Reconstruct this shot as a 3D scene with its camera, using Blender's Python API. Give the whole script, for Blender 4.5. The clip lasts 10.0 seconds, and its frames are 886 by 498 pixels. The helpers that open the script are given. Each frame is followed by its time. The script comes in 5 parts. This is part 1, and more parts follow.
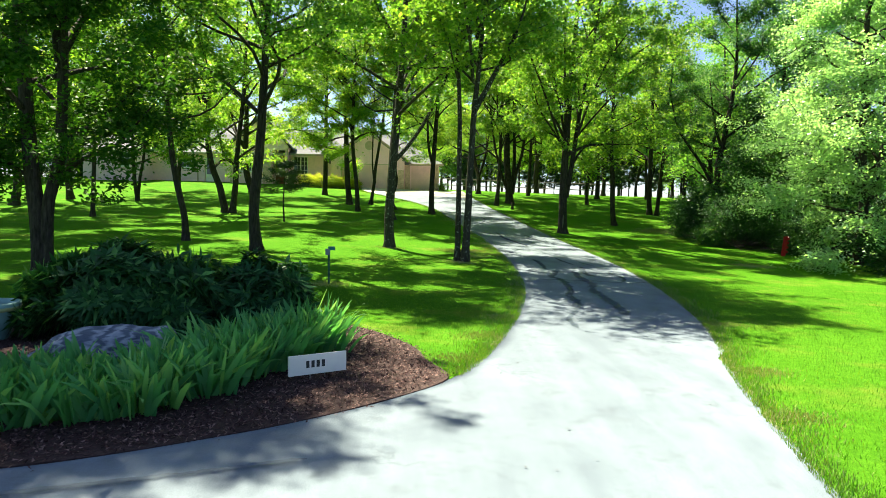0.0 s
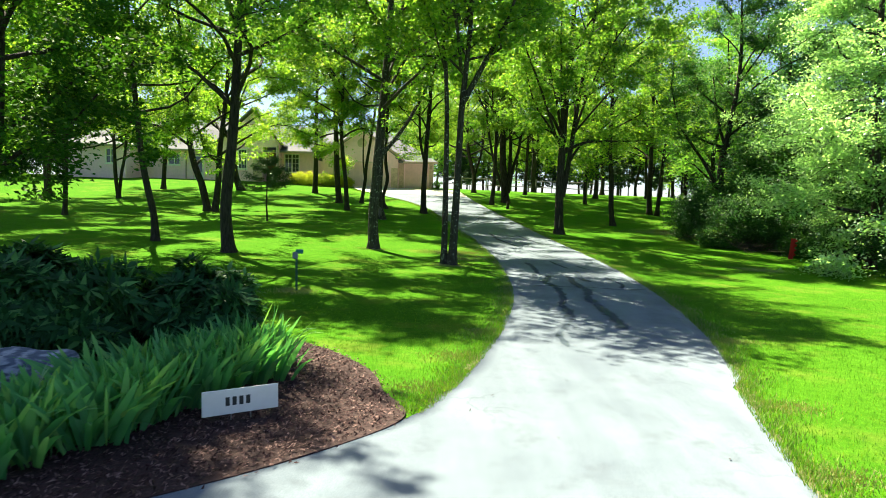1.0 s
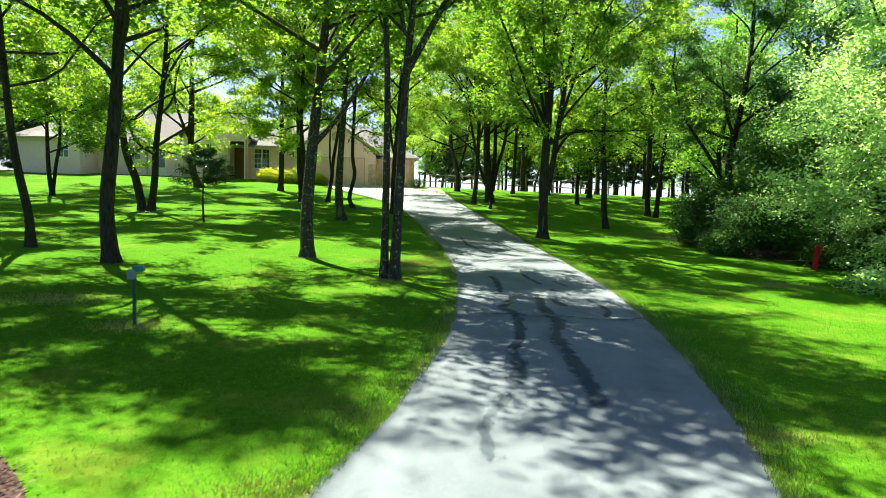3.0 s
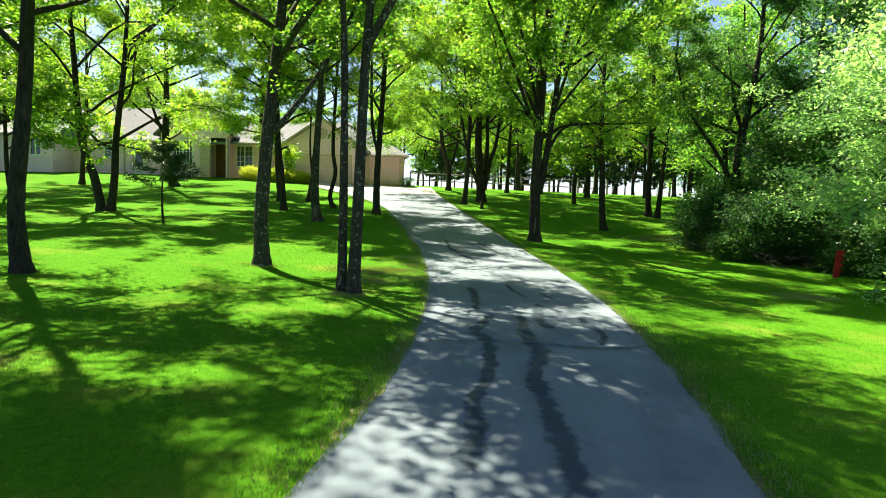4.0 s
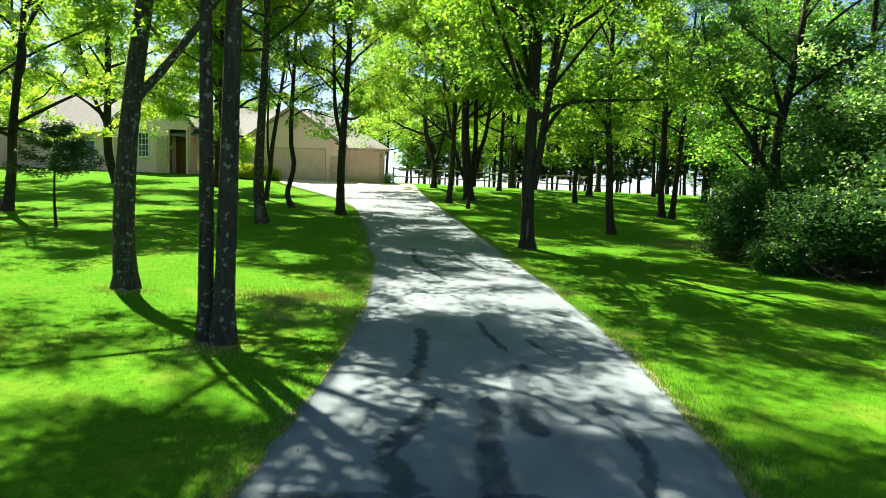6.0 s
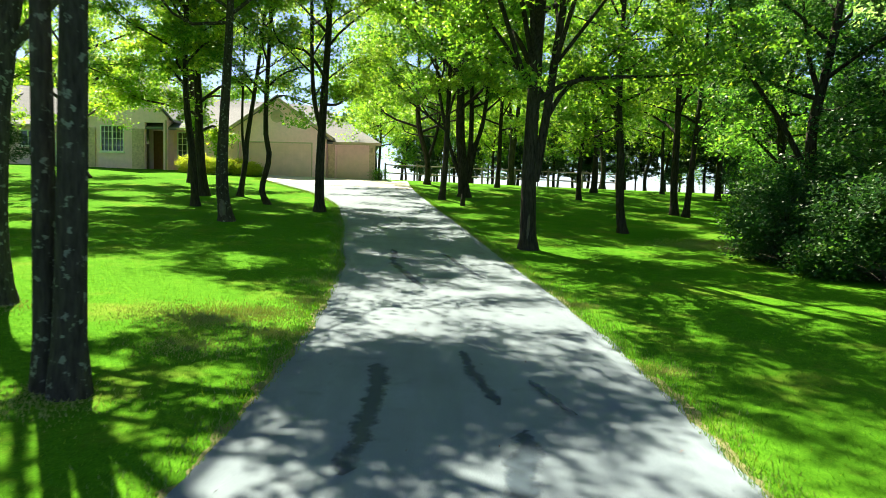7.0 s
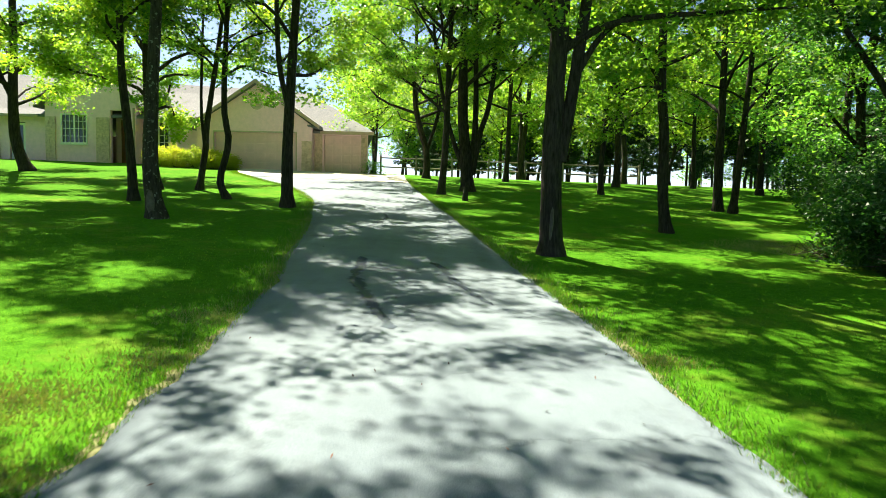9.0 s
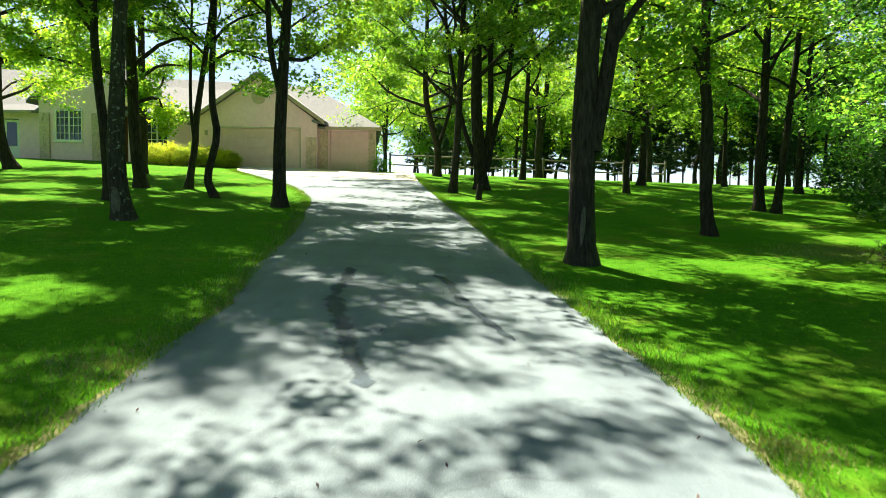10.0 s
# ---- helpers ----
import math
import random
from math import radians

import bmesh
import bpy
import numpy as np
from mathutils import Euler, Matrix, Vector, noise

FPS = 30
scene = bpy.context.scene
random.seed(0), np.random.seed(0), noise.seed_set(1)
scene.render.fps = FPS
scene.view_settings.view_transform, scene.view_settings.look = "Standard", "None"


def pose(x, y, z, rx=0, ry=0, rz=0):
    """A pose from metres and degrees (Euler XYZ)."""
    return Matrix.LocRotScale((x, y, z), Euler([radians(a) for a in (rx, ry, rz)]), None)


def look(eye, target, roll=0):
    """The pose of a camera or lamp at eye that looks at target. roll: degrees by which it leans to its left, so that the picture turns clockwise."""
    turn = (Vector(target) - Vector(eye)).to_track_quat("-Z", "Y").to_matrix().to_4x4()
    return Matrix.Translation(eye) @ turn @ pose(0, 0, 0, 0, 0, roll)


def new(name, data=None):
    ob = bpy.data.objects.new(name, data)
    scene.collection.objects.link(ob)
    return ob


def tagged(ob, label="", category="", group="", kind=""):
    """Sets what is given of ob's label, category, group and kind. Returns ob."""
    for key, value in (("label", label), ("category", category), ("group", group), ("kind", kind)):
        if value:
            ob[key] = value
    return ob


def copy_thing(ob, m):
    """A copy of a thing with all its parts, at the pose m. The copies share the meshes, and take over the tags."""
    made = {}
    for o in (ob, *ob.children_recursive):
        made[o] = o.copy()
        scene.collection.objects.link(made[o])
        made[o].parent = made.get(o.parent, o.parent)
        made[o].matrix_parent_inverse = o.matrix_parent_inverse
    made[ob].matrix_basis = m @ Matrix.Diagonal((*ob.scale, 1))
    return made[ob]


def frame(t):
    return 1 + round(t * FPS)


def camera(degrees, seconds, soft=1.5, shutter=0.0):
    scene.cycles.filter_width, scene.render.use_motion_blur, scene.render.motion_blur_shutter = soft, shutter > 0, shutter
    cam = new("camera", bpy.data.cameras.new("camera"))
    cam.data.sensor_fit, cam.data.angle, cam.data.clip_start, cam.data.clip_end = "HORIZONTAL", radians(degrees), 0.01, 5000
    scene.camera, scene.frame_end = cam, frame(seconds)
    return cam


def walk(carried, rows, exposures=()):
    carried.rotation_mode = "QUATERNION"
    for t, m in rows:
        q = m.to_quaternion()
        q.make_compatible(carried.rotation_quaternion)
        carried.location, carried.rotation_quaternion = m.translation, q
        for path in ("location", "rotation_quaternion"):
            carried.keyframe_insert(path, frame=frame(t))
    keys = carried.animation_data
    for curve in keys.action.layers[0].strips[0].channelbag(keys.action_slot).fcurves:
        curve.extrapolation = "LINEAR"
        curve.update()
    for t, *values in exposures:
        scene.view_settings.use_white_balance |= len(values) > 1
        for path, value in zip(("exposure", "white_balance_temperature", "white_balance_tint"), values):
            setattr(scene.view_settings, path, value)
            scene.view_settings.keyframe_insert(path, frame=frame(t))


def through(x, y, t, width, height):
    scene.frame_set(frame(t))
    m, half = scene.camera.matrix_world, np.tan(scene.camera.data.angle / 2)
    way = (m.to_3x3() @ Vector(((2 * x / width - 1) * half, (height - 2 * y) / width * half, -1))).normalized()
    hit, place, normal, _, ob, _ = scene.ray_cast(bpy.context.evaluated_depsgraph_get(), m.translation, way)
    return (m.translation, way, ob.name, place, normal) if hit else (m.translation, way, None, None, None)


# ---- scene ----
cam = camera(68.1, 10.0, soft=0.85, shutter=0.28)
METRES, EYE, TILT, LEAN, TURN = 25.0, 2.25, 0.0, 0.0, 0.0
ROWS = [
    (0.0, 0.0, 0.0, 0.0, 0.07, -4.21, -0.98),
    (0.5, 0.0078, 0.0266, 0.0, 0.05, -4.25, -1.06),
    (1.0, 0.0179, 0.0624, -0.0001, 0.03, -4.29, -1.18),
    (1.5, 0.0315, 0.105, -0.0006, 0.03, -4.29, -1.27),
    (2.0, 0.0461, 0.1488, -0.001, 0.01, -4.29, -1.33),
    (2.5, 0.0627, 0.1966, -0.0017, 0.01, -4.28, -1.39),
    (4.0, 0.1065, 0.3455, -0.0013, -0.05, -4.32, -1.4),
    (4.5, 0.1181, 0.3973, -0.0022, -0.08, -4.29, -1.37),
    (5.0, 0.129, 0.45, -0.0031, -0.07, -4.3, -1.36),
    (5.5, 0.1375, 0.5078, -0.0044, -0.12, -4.28, -1.34),
    (6.0, 0.1457, 0.5657, -0.0045, -0.16, -4.32, -1.39),
    (7.5, 0.1654, 0.7386, -0.0174, -0.2, -4.23, -1.38),
    (8.0, 0.1689, 0.7865, -0.0201, -0.05, -4.22, -1.32),
    (8.5, 0.1718, 0.8365, -0.0216, 0.15, -4.22, -1.28),
    (9.0, 0.1739, 0.8851, -0.0229, 0.4, -4.21, -1.2),
    (9.5, 0.1761, 0.9334, -0.0241, 0.86, -4.21, -1.16),
    (10.0, 0.1776, 0.9781, -0.0244, 1.66, -4.22, -1.1),
]
walk(cam, [(t, pose(0, 0, EYE, TILT, LEAN, TURN) @ pose(METRES * x, METRES * y, METRES * z, 90 + pitch, roll, yaw)) for t, x, y, z, yaw, pitch, roll in ROWS])

# ---- light ----
SUN_EL, SUN_AZ = radians(54), math.atan2(-0.53, 0.85)      # azimuth from +y towards +x
SUN_DIR = Vector((math.sin(SUN_AZ) * math.cos(SUN_EL), math.cos(SUN_AZ) * math.cos(SUN_EL), math.sin(SUN_EL)))
world = bpy.data.worlds.new("sky")
scene.world = world
world.use_nodes = True
wn, wl = world.node_tree.nodes, world.node_tree.links
sky = wn.new("ShaderNodeTexSky")
sky.sky_type = "NISHITA"
sky.sun_disc = False
sky.sun_elevation, sky.sun_rotation = SUN_EL, SUN_AZ
sky.air_density, sky.dust_density, sky.ozone_density = 0.6, 0.8, 2.0
wl.new(sky.outputs[0], wn["Background"].inputs[0])
wn["Background"].inputs[1].default_value = 0.05
sun_data = bpy.data.lights.new("sun", "SUN")
sun_data.energy, sun_data.angle, sun_data.color = 5.0, radians(0.65), (1.0, 0.92, 0.69)
sun = new("sun", sun_data)
sun.matrix_world = look(SUN_DIR * 80, (0, 0, 0))
scene.view_settings.exposure = 2.15

# ---- materials ----


class Nodes:
    """A node material with short ways to add noise, ramps and mixes."""

    def __init__(self, name, rough=0.8, metal=0.0, spec=0.3):
        self.m = bpy.data.materials.new(name)
        self.m.use_nodes = True
        self.t = self.m.node_tree
        self.b = self.t.nodes["Principled BSDF"]
        self.out = self.t.nodes["Material Output"]
        self.b.inputs["Roughness"].default_value = rough
        self.b.inputs["Metallic"].default_value = metal
        self.b.inputs["Specular IOR Level"].default_value = spec
        self.geo = None

    def put(self, kind, **vals):
        n = self.t.nodes.new("ShaderNode" + kind)
        for k, v in vals.items():
            n.inputs[k.replace("_", " ")].default_value = v
        return n

    def link(self, a, b):
        self.t.links.new(a, b)

    def coords(self, what="Object", scale=(1, 1, 1)):
        c = self.put("TexCoord")
        m = self.put("Mapping")
        m.inputs["Scale"].default_value = scale
        self.link(c.outputs[what], m.inputs[0])
        return m.outputs[0]

    def world_coords(self, scale=(1, 1, 1)):
        g = self.put("NewGeometry")
        m = self.put("Mapping")
        m.inputs["Scale"].default_value = scale
        self.link(g.outputs["Position"], m.inputs[0])
        return m.outputs[0]

    def noise(self, vec, scale, detail=4.0, rough=0.55):
        n = self.put("TexNoise", Scale=scale, Detail=detail, Roughness=rough)
        self.link(vec, n.inputs["Vector"])
        return n.outputs[0]

    def ramp(self, fac, stops):
        r = self.put("ValToRGB")
        e = r.color_ramp.elements
        while len(e) < len(stops):
            e.new(0.5)
        for s, (p, c) in zip(e, stops):
            s.position = p
            s.color = (*c, 1) if len(c) == 3 else c
        self.link(fac, r.inputs[0])
        return r.outputs[0]

    def mix(self, fac, a, b, mode="MIX"):
        n = self.put("Mix")
        n.data_type = "RGBA"
        n.blend_type = mode
        for v, i in ((fac, 0), (a, 6), (b, 7)):
            if isinstance(v, (int, float)):
                n.inputs[i].default_value = v
            elif isinstance(v, tuple):
                n.inputs[i].default_value = (*v, 1)
            else:
                self.link(v, n.inputs[i])
        return n.outputs[2]

    def color(self, c):
        if isinstance(c, tuple):
            self.b.inputs["Base Color"].default_value = (*c, 1)
        else:
            self.link(c, self.b.inputs["Base Color"])
        return self

    def bump(self, h, strength=0.3, dist=0.02):
        n = self.put("Bump", Strength=strength, Distance=dist)
        self.link(h, n.inputs["Height"])
        self.link(n.outputs[0], self.b.inputs["Normal"])
        return n


def leaf_material(name, lo, hi, yellow, through=0.45, gloss=0.42, spec=0.35):
    n = Nodes(name, rough=gloss, spec=spec)
    g = n.put("NewGeometry")
    o = n.put("ObjectInfo")
    c = n.ramp(g.outputs["Random Per Island"], [(0.0, lo), (0.75, hi), (1.0, yellow)])
    p = n.world_coords()
    patch = n.ramp(n.noise(p, 0.35, 2), [(0.35, (0.7, 0.8, 0.75)), (0.65, (1.2, 1.12, 1.1))])
    c = n.mix(1.0, c, patch, "MULTIPLY")
    tone = n.ramp(o.outputs["Random"], [(0, (0.75, 0.84, 0.95)), (1, (1.18, 1.06, 0.95))])
    c = n.mix(1.0, c, tone, "MULTIPLY")
    n.color(c)
    tr = n.put("BsdfTranslucent")
    n.link(n.mix(1.0, c, (2.95, 2.8, 1.15), "MULTIPLY"), tr.inputs[0])
    mx = n.put("MixShader")
    mx.inputs[0].default_value = through
    n.link(n.b.outputs[0], mx.inputs[1])
    n.link(tr.outputs[0], mx.inputs[2])
    n.link(mx.outputs[0], n.out.inputs[0])
    return n.m


LEAF = leaf_material("leaf", (0.042, 0.118, 0.016), (0.096, 0.202, 0.028), (0.172, 0.258, 0.04), 0.56)
# darker, duller copy of the leaf: the near-left crown's shade is in its colour
LEAF_SHADED = leaf_material("leaf_shaded", (0.02, 0.08, 0.012), (0.04, 0.12, 0.015), (0.07, 0.15, 0.02), 0.24, 0.6, 0.1)
LEAF_LIGHT = leaf_material("leaf_light", (0.08, 0.178, 0.02), (0.15, 0.255, 0.032), (0.215, 0.3, 0.045), 0.54)
LEAF_WOOD = leaf_material("leaf_wood", (0.02, 0.082, 0.022), (0.042, 0.13, 0.038), (0.095, 0.195, 0.052), 0.34, 0.45, 0.3)
LEAF_DARK = leaf_material("leaf_dark", (0.045, 0.15, 0.03), (0.08, 0.2, 0.04), (0.13, 0.25, 0.05), 0.55, 0.42, 0.35)
# sky sheen on the maple leaves is put into these whitened base colours
LEAF_MAPLE = leaf_material("leaf_maple", (0.15, 0.27, 0.13), (0.23, 0.36, 0.19), (0.29, 0.42, 0.23), 0.48, 0.32, 0.6)
LEAF_UNDER = leaf_material("leaf_under", (0.016, 0.065, 0.016), (0.028, 0.092, 0.026), (0.05, 0.125, 0.036), 0.26, 0.45, 0.3)
# bright last colour paints leaf highlights; the two dark ones hold the bush's shade
PEONY = leaf_material("peony_leaf", (0.008, 0.045, 0.015), (0.024, 0.105, 0.036), (0.09, 0.24, 0.08), 0.18, 0.45, 0.14)
IRIS = leaf_material("iris_leaf", (0.036, 0.175, 0.075), (0.07, 0.255, 0.108), (0.135, 0.325, 0.11), 0.3, 0.45, 0.35)
SPIREA = leaf_material("spirea_leaf", (0.22, 0.29, 0.035), (0.34, 0.4, 0.045), (0.46, 0.46, 0.07), 0.3, 0.6, 0.1)
NEEDLE = leaf_material("needle", (0.015, 0.05, 0.02), (0.03, 0.075, 0.028), (0.045, 0.09, 0.03), 0.15)
BLADE = leaf_material("grass_blade", (0.036, 0.135, 0.007), (0.074, 0.2, 0.012), (0.148, 0.255, 0.02), 0.25, 0.7)
DRY = leaf_material("dry_grass", (0.18, 0.235, 0.075), (0.28, 0.315, 0.13), (0.16, 0.26, 0.05), 0.06, 0.7)


def bark_material(name, dark, light, lichen=0.0):
    n = Nodes(name, rough=0.9, spec=0.15)
    v = n.coords("Object", (9, 9, 1.6))
    w = n.coords("Object")
    a = n.noise(v, 2.2, 6, 0.65)
    c = n.ramp(a, [(0.3, dark), (0.7, light)])
    b = n.noise(w, 1.3, 3)
    c = n.mix(0.5, c, n.ramp(b, [(0.3, (0.55, 0.55, 0.55)), (0.7, (1.2, 1.15, 1.1))]), "MULTIPLY")
    if lichen:
        f = n.ramp(n.noise(w, 11, 3), [(0.6, (0, 0, 0)), (0.65, (lichen,) * 3)])
        c = n.mix(f, c, (0.34, 0.38, 0.3))
    n.color(c)
    n.bump(a, 0.9, 0.05)
    return n.m


BARK = bark_material("bark", (0.013, 0.011, 0.009), (0.07, 0.06, 0.05))
TWIG = bark_material("dead_twig", (0.04, 0.034, 0.028), (0.14, 0.12, 0.1))
BARK_PALE = bark_material("bark_lichen", (0.022, 0.019, 0.016), (0.085, 0.075, 0.06), 0.5)


def lawn_material():
    n = Nodes("lawn", rough=0.95, spec=0.02)
    p = n.world_coords()
    big = n.noise(p, 0.22, 3)
    mid = n.noise(p, 1.7, 4, 0.6)
    fine = n.noise(n.world_coords((60, 60, 60)), 1.0, 3, 0.7)
    c = n.ramp(fine, [(0.25, (0.026, 0.112, 0.006)), (0.55, (0.062, 0.19, 0.01)), (0.85, (0.124, 0.256, 0.015))])
    c = n.mix(0.55, c, n.ramp(big, [(0.3, (0.8, 0.85, 0.7)), (0.7, (1.2, 1.1, 1.0))]), "MULTIPLY")
    c = n.mix(0.5, c, n.ramp(mid, [(0.3, (0.75, 0.85, 0.6)), (0.7, (1.2, 1.1, 1.15))]), "MULTIPLY")
    tuft = n.noise(n.world_coords((9, 9, 9)), 1.0, 4, 0.7)
    c = n.mix(0.8, c, n.ramp(tuft, [(0.3, (0.62, 0.7, 0.6)), (0.7, (1.3, 1.22, 1.2))]), "MULTIPLY")
    dry = n.ramp(n.noise(p, 0.6, 6, 0.7), [(0.52, (0, 0, 0)), (0.72, (0.6, 0.6, 0.6))])
    c = n.mix(dry, c, (0.17, 0.2, 0.03))
    bare = n.ramp(n.noise(p, 2.6, 6, 0.75), [(0.66, (0, 0, 0)), (0.76, (0.5, 0.5, 0.5))])
    c = n.mix(bare, c, (0.11, 0.13, 0.03))
    n.color(c)
    n.bump(n.mix(0.5, fine, mid), 0.7, 0.04)
    return n.m


LAWN = lawn_material()


def asphalt_material():
    n = Nodes("asphalt", rough=0.88, spec=0.25)
    p = n.world_coords()
    grit = n.noise(n.world_coords((140, 140, 140)), 1, 2, 0.8)
    patch = n.noise(p, 0.7, 4, 0.6)
    streak = n.noise(n.world_coords((2.2, 0.35, 1)), 1.0, 4, 0.6)
    c = n.ramp(grit, [(0.3, (0.104, 0.134, 0.164)), (0.7, (0.203, 0.255, 0.3))])
    c = n.mix(0.7, c, n.ramp(patch, [(0.3, (0.72, 0.73, 0.75)), (0.7, (1.15, 1.13, 1.1))]), "MULTIPLY")
    c = n.mix(0.6, c, n.ramp(streak, [(0.35, (0.75, 0.76, 0.78)), (0.65, (1.1, 1.1, 1.08))]), "MULTIPLY")
    warp = n.put("VectorMath")
    warp.operation = "MULTIPLY_ADD"
    wn2 = n.put("TexNoise", Scale=2.3, Detail=5.0)
    n.link(p, wn2.inputs["Vector"])
    n.link(wn2.outputs["Color"], warp.inputs[0])
    warp.inputs[1].default_value = (0.7, 0.7, 0.7)
    n.link(p, warp.inputs[2])
    cell = n.put("TexVoronoi", Scale=0.75)
    cell.feature = "DISTANCE_TO_EDGE"
    n.link(warp.outputs[0], cell.inputs["Vector"])
    line = n.ramp(cell.outputs["Distance"], [(0.0, (1, 1, 1)), (0.016, (0, 0, 0))])
    gate = n.ramp(n.noise(p, 0.33, 2), [(0.5, (0, 0, 0)), (0.6, (0.3, 0.3, 0.3))])
    c = n.mix(n.mix(1.0, line, gate, "MULTIPLY"), c, (0.035, 0.042, 0.05))
    stain = n.ramp(n.noise(p, 1.9, 6, 0.7), [(0.55, (0, 0, 0)), (0.72, (0.55, 0.55, 0.55))])
    c = n.mix(stain, c, (0.075, 0.09, 0.108))
    n.color(c)
    n.bump(grit, 0.5, 0.008)
    return n.m


ASPHALT = asphalt_material()


def plain(name, col, rough=0.7, metal=0.0, var=0.15, scale=6.0, bumpy=0.0, spec=0.3):
    n = Nodes(name, rough, metal, spec)
    p = n.coords("Object")
    a = n.noise(p, scale, 5, 0.6)
    b = n.noise(p, scale * 0.17, 3)
    lo, hi = tuple(v * (1 - var) for v in col), tuple(v * (1 + var) for v in col)
    c = n.ramp(a, [(0.3, lo), (0.7, hi)])
    c = n.mix(0.5, c, n.ramp(b, [(0.3, (0.85, 0.85, 0.85)), (0.7, (1.12, 1.1, 1.08))]), "MULTIPLY")
    n.color(c)
    if bumpy:
        n.bump(a, bumpy, 0.01)
    return n.m




def seal_material(name, col, cover):
    """Tar that thins out to bare asphalt towards its ragged edges; u runs across the strip."""
    n = Nodes(name, 0.7, spec=0.25)
    p = n.world_coords()
    a = n.noise(p, 3.0, 5, 0.65)
    n.color(n.ramp(a, [(0.3, tuple(v * 0.75 for v in col)), (0.7, tuple(v * 1.3 for v in col))]))
    uv = n.put("TexCoord")
    sp = n.put("SeparateXYZ")
    n.link(uv.outputs["UV"], sp.inputs[0])
    across = n.put("Math")
    across.operation = "PINGPONG"
    across.inputs[1].default_value = 0.5
    n.link(sp.outputs[0], across.inputs[0])
    edge = n.put("Math")
    edge.operation = "MULTIPLY_ADD"
    n.link(n.noise(p, 3.6, 7, 0.75), edge.inputs[0])
    edge.inputs[1].default_value = 1.4
    n.link(across.outputs[0], edge.inputs[2])
    f = n.ramp(edge.outputs[0], [(0.8, (0, 0, 0)), (1.0, (cover,) * 3)])
    tr = n.put("BsdfTransparent")
    mx = n.put("MixShader")
    n.link(f, mx.inputs[0])
    n.link(tr.outputs[0], mx.inputs[1])
    n.link(n.b.outputs[0], mx.inputs[2])
    n.link(mx.outputs[0], n.out.inputs[0])
    return n.m


SEAL = seal_material("crack_sealer", (0.028, 0.052, 0.08), 0.68)
SEAL_WORN = seal_material("worn_crack_sealer", (0.05, 0.082, 0.11), 0.5)
MULCH = plain("mulch", (0.045, 0.026, 0.024), 0.95, var=0.5, scale=25, bumpy=1.0)
n_chip = Nodes("mulch_chip", 0.95, spec=0.15)
n_chip.color(n_chip.ramp(n_chip.put("NewGeometry").outputs["Random Per Island"], [(0, (0.024, 0.014, 0.014)), (0.6, (0.072, 0.038, 0.036)), (1, (0.26, 0.17, 0.15))]))
CHIP = n_chip.m
STUCCO = plain("stucco", (0.88, 0.6, 0.72), 0.9, var=0.05, scale=30, bumpy=0.3)
STONE = plain("quoin_stone", (0.6, 0.44, 0.38), 0.9, var=0.25, scale=6, bumpy=0.5)
DOOR_PAINT = plain("garage_door_paint", (0.78, 0.54, 0.58), 0.6, var=0.03, scale=12)
TRIM = plain("trim_paint", (0.5, 0.43, 0.35), 0.6, var=0.04)
WHITE = plain("white_paint", (0.78, 0.77, 0.73), 0.5, var=0.04)
GUTTER = plain("gutter_tan", (0.42, 0.32, 0.26), 0.5, var=0.08)
WOOD_DOOR = plain("stained_door", (0.16, 0.06, 0.035), 0.45, var=0.2, scale=8)
DARK = plain("dark_recess", (0.05, 0.045, 0.04), 0.9)
SHINGLE = plain("roof_shingle", (0.15, 0.155, 0.17), 0.95, var=0.3, scale=14, bumpy=0.5)
CONCRETE = plain("concrete", (0.5, 0.47, 0.42), 0.9, var=0.12, scale=9, bumpy=0.3)
FENCE = plain("fence_wood", (0.2, 0.17, 0.14), 0.9, var=0.25, scale=10)
STEEL = plain("galvanised_wire", (0.5, 0.5, 0.5), 0.4, 0.9, var=0.1)
GREEN_POST = plain("green_painted_steel", (0.02, 0.09, 0.05), 0.5, var=0.2)
TEAL = plain("teal_plastic", (0.015, 0.2, 0.18), 0.4, var=0.15)
GREY_PLASTIC = plain("grey_plastic", (0.2, 0.24, 0.26), 0.5, var=0.15)
RED = plain("red_paint", (0.45, 0.02, 0.02), 0.45, var=0.2)
GLAZE = plain("pale_green_glaze", (0.24, 0.42, 0.38), 0.35, var=0.1)
GLAZE_BAND = plain("yellow_green_band", (0.42, 0.45, 0.2), 0.35, var=0.1)
SOIL = plain("potting_soil", (0.05, 0.035, 0.025), 0.95, var=0.4, scale=20)
DIRT = plain("verge_dirt", (0.13, 0.135, 0.055), 0.95, var=0.45, scale=18, bumpy=0.6)
SCAR = plain("bark_wound", (0.12, 0.105, 0.085), 0.9, var=0.3, scale=9, bumpy=0.5)
INK = plain("dark_ink", (0.04, 0.04, 0.04), 0.6)


def boulder_material():
    n = Nodes("granite", 0.9, spec=0.08)
    p = n.coords("Object")
    w = n.put("TexWave", Scale=2.2, Distortion=9.0, Detail=4.0)
    w.inputs["Detail Scale"].default_value = 2.0
    n.link(n.coords("Object", (0.6, 1, 2.6)), w.inputs["Vector"])
    a = n.noise(p, 7, 6, 0.7)
    c = n.ramp(w.outputs["Fac"], [(0.2, (0.13, 0.155, 0.195)), (0.6, (0.23, 0.26, 0.31)), (0.95, (0.37, 0.4, 0.44))])
    c = n.mix(0.6, c, n.ramp(a, [(0.3, (0.5, 0.52, 0.56)), (0.7, (1.25, 1.25, 1.25))]), "MULTIPLY")
    n.color(c)
    n.bump(n.mix(0.5, w.outputs["Fac"], a), 0.8, 0.04)
    return n.m


GRANITE = boulder_material()


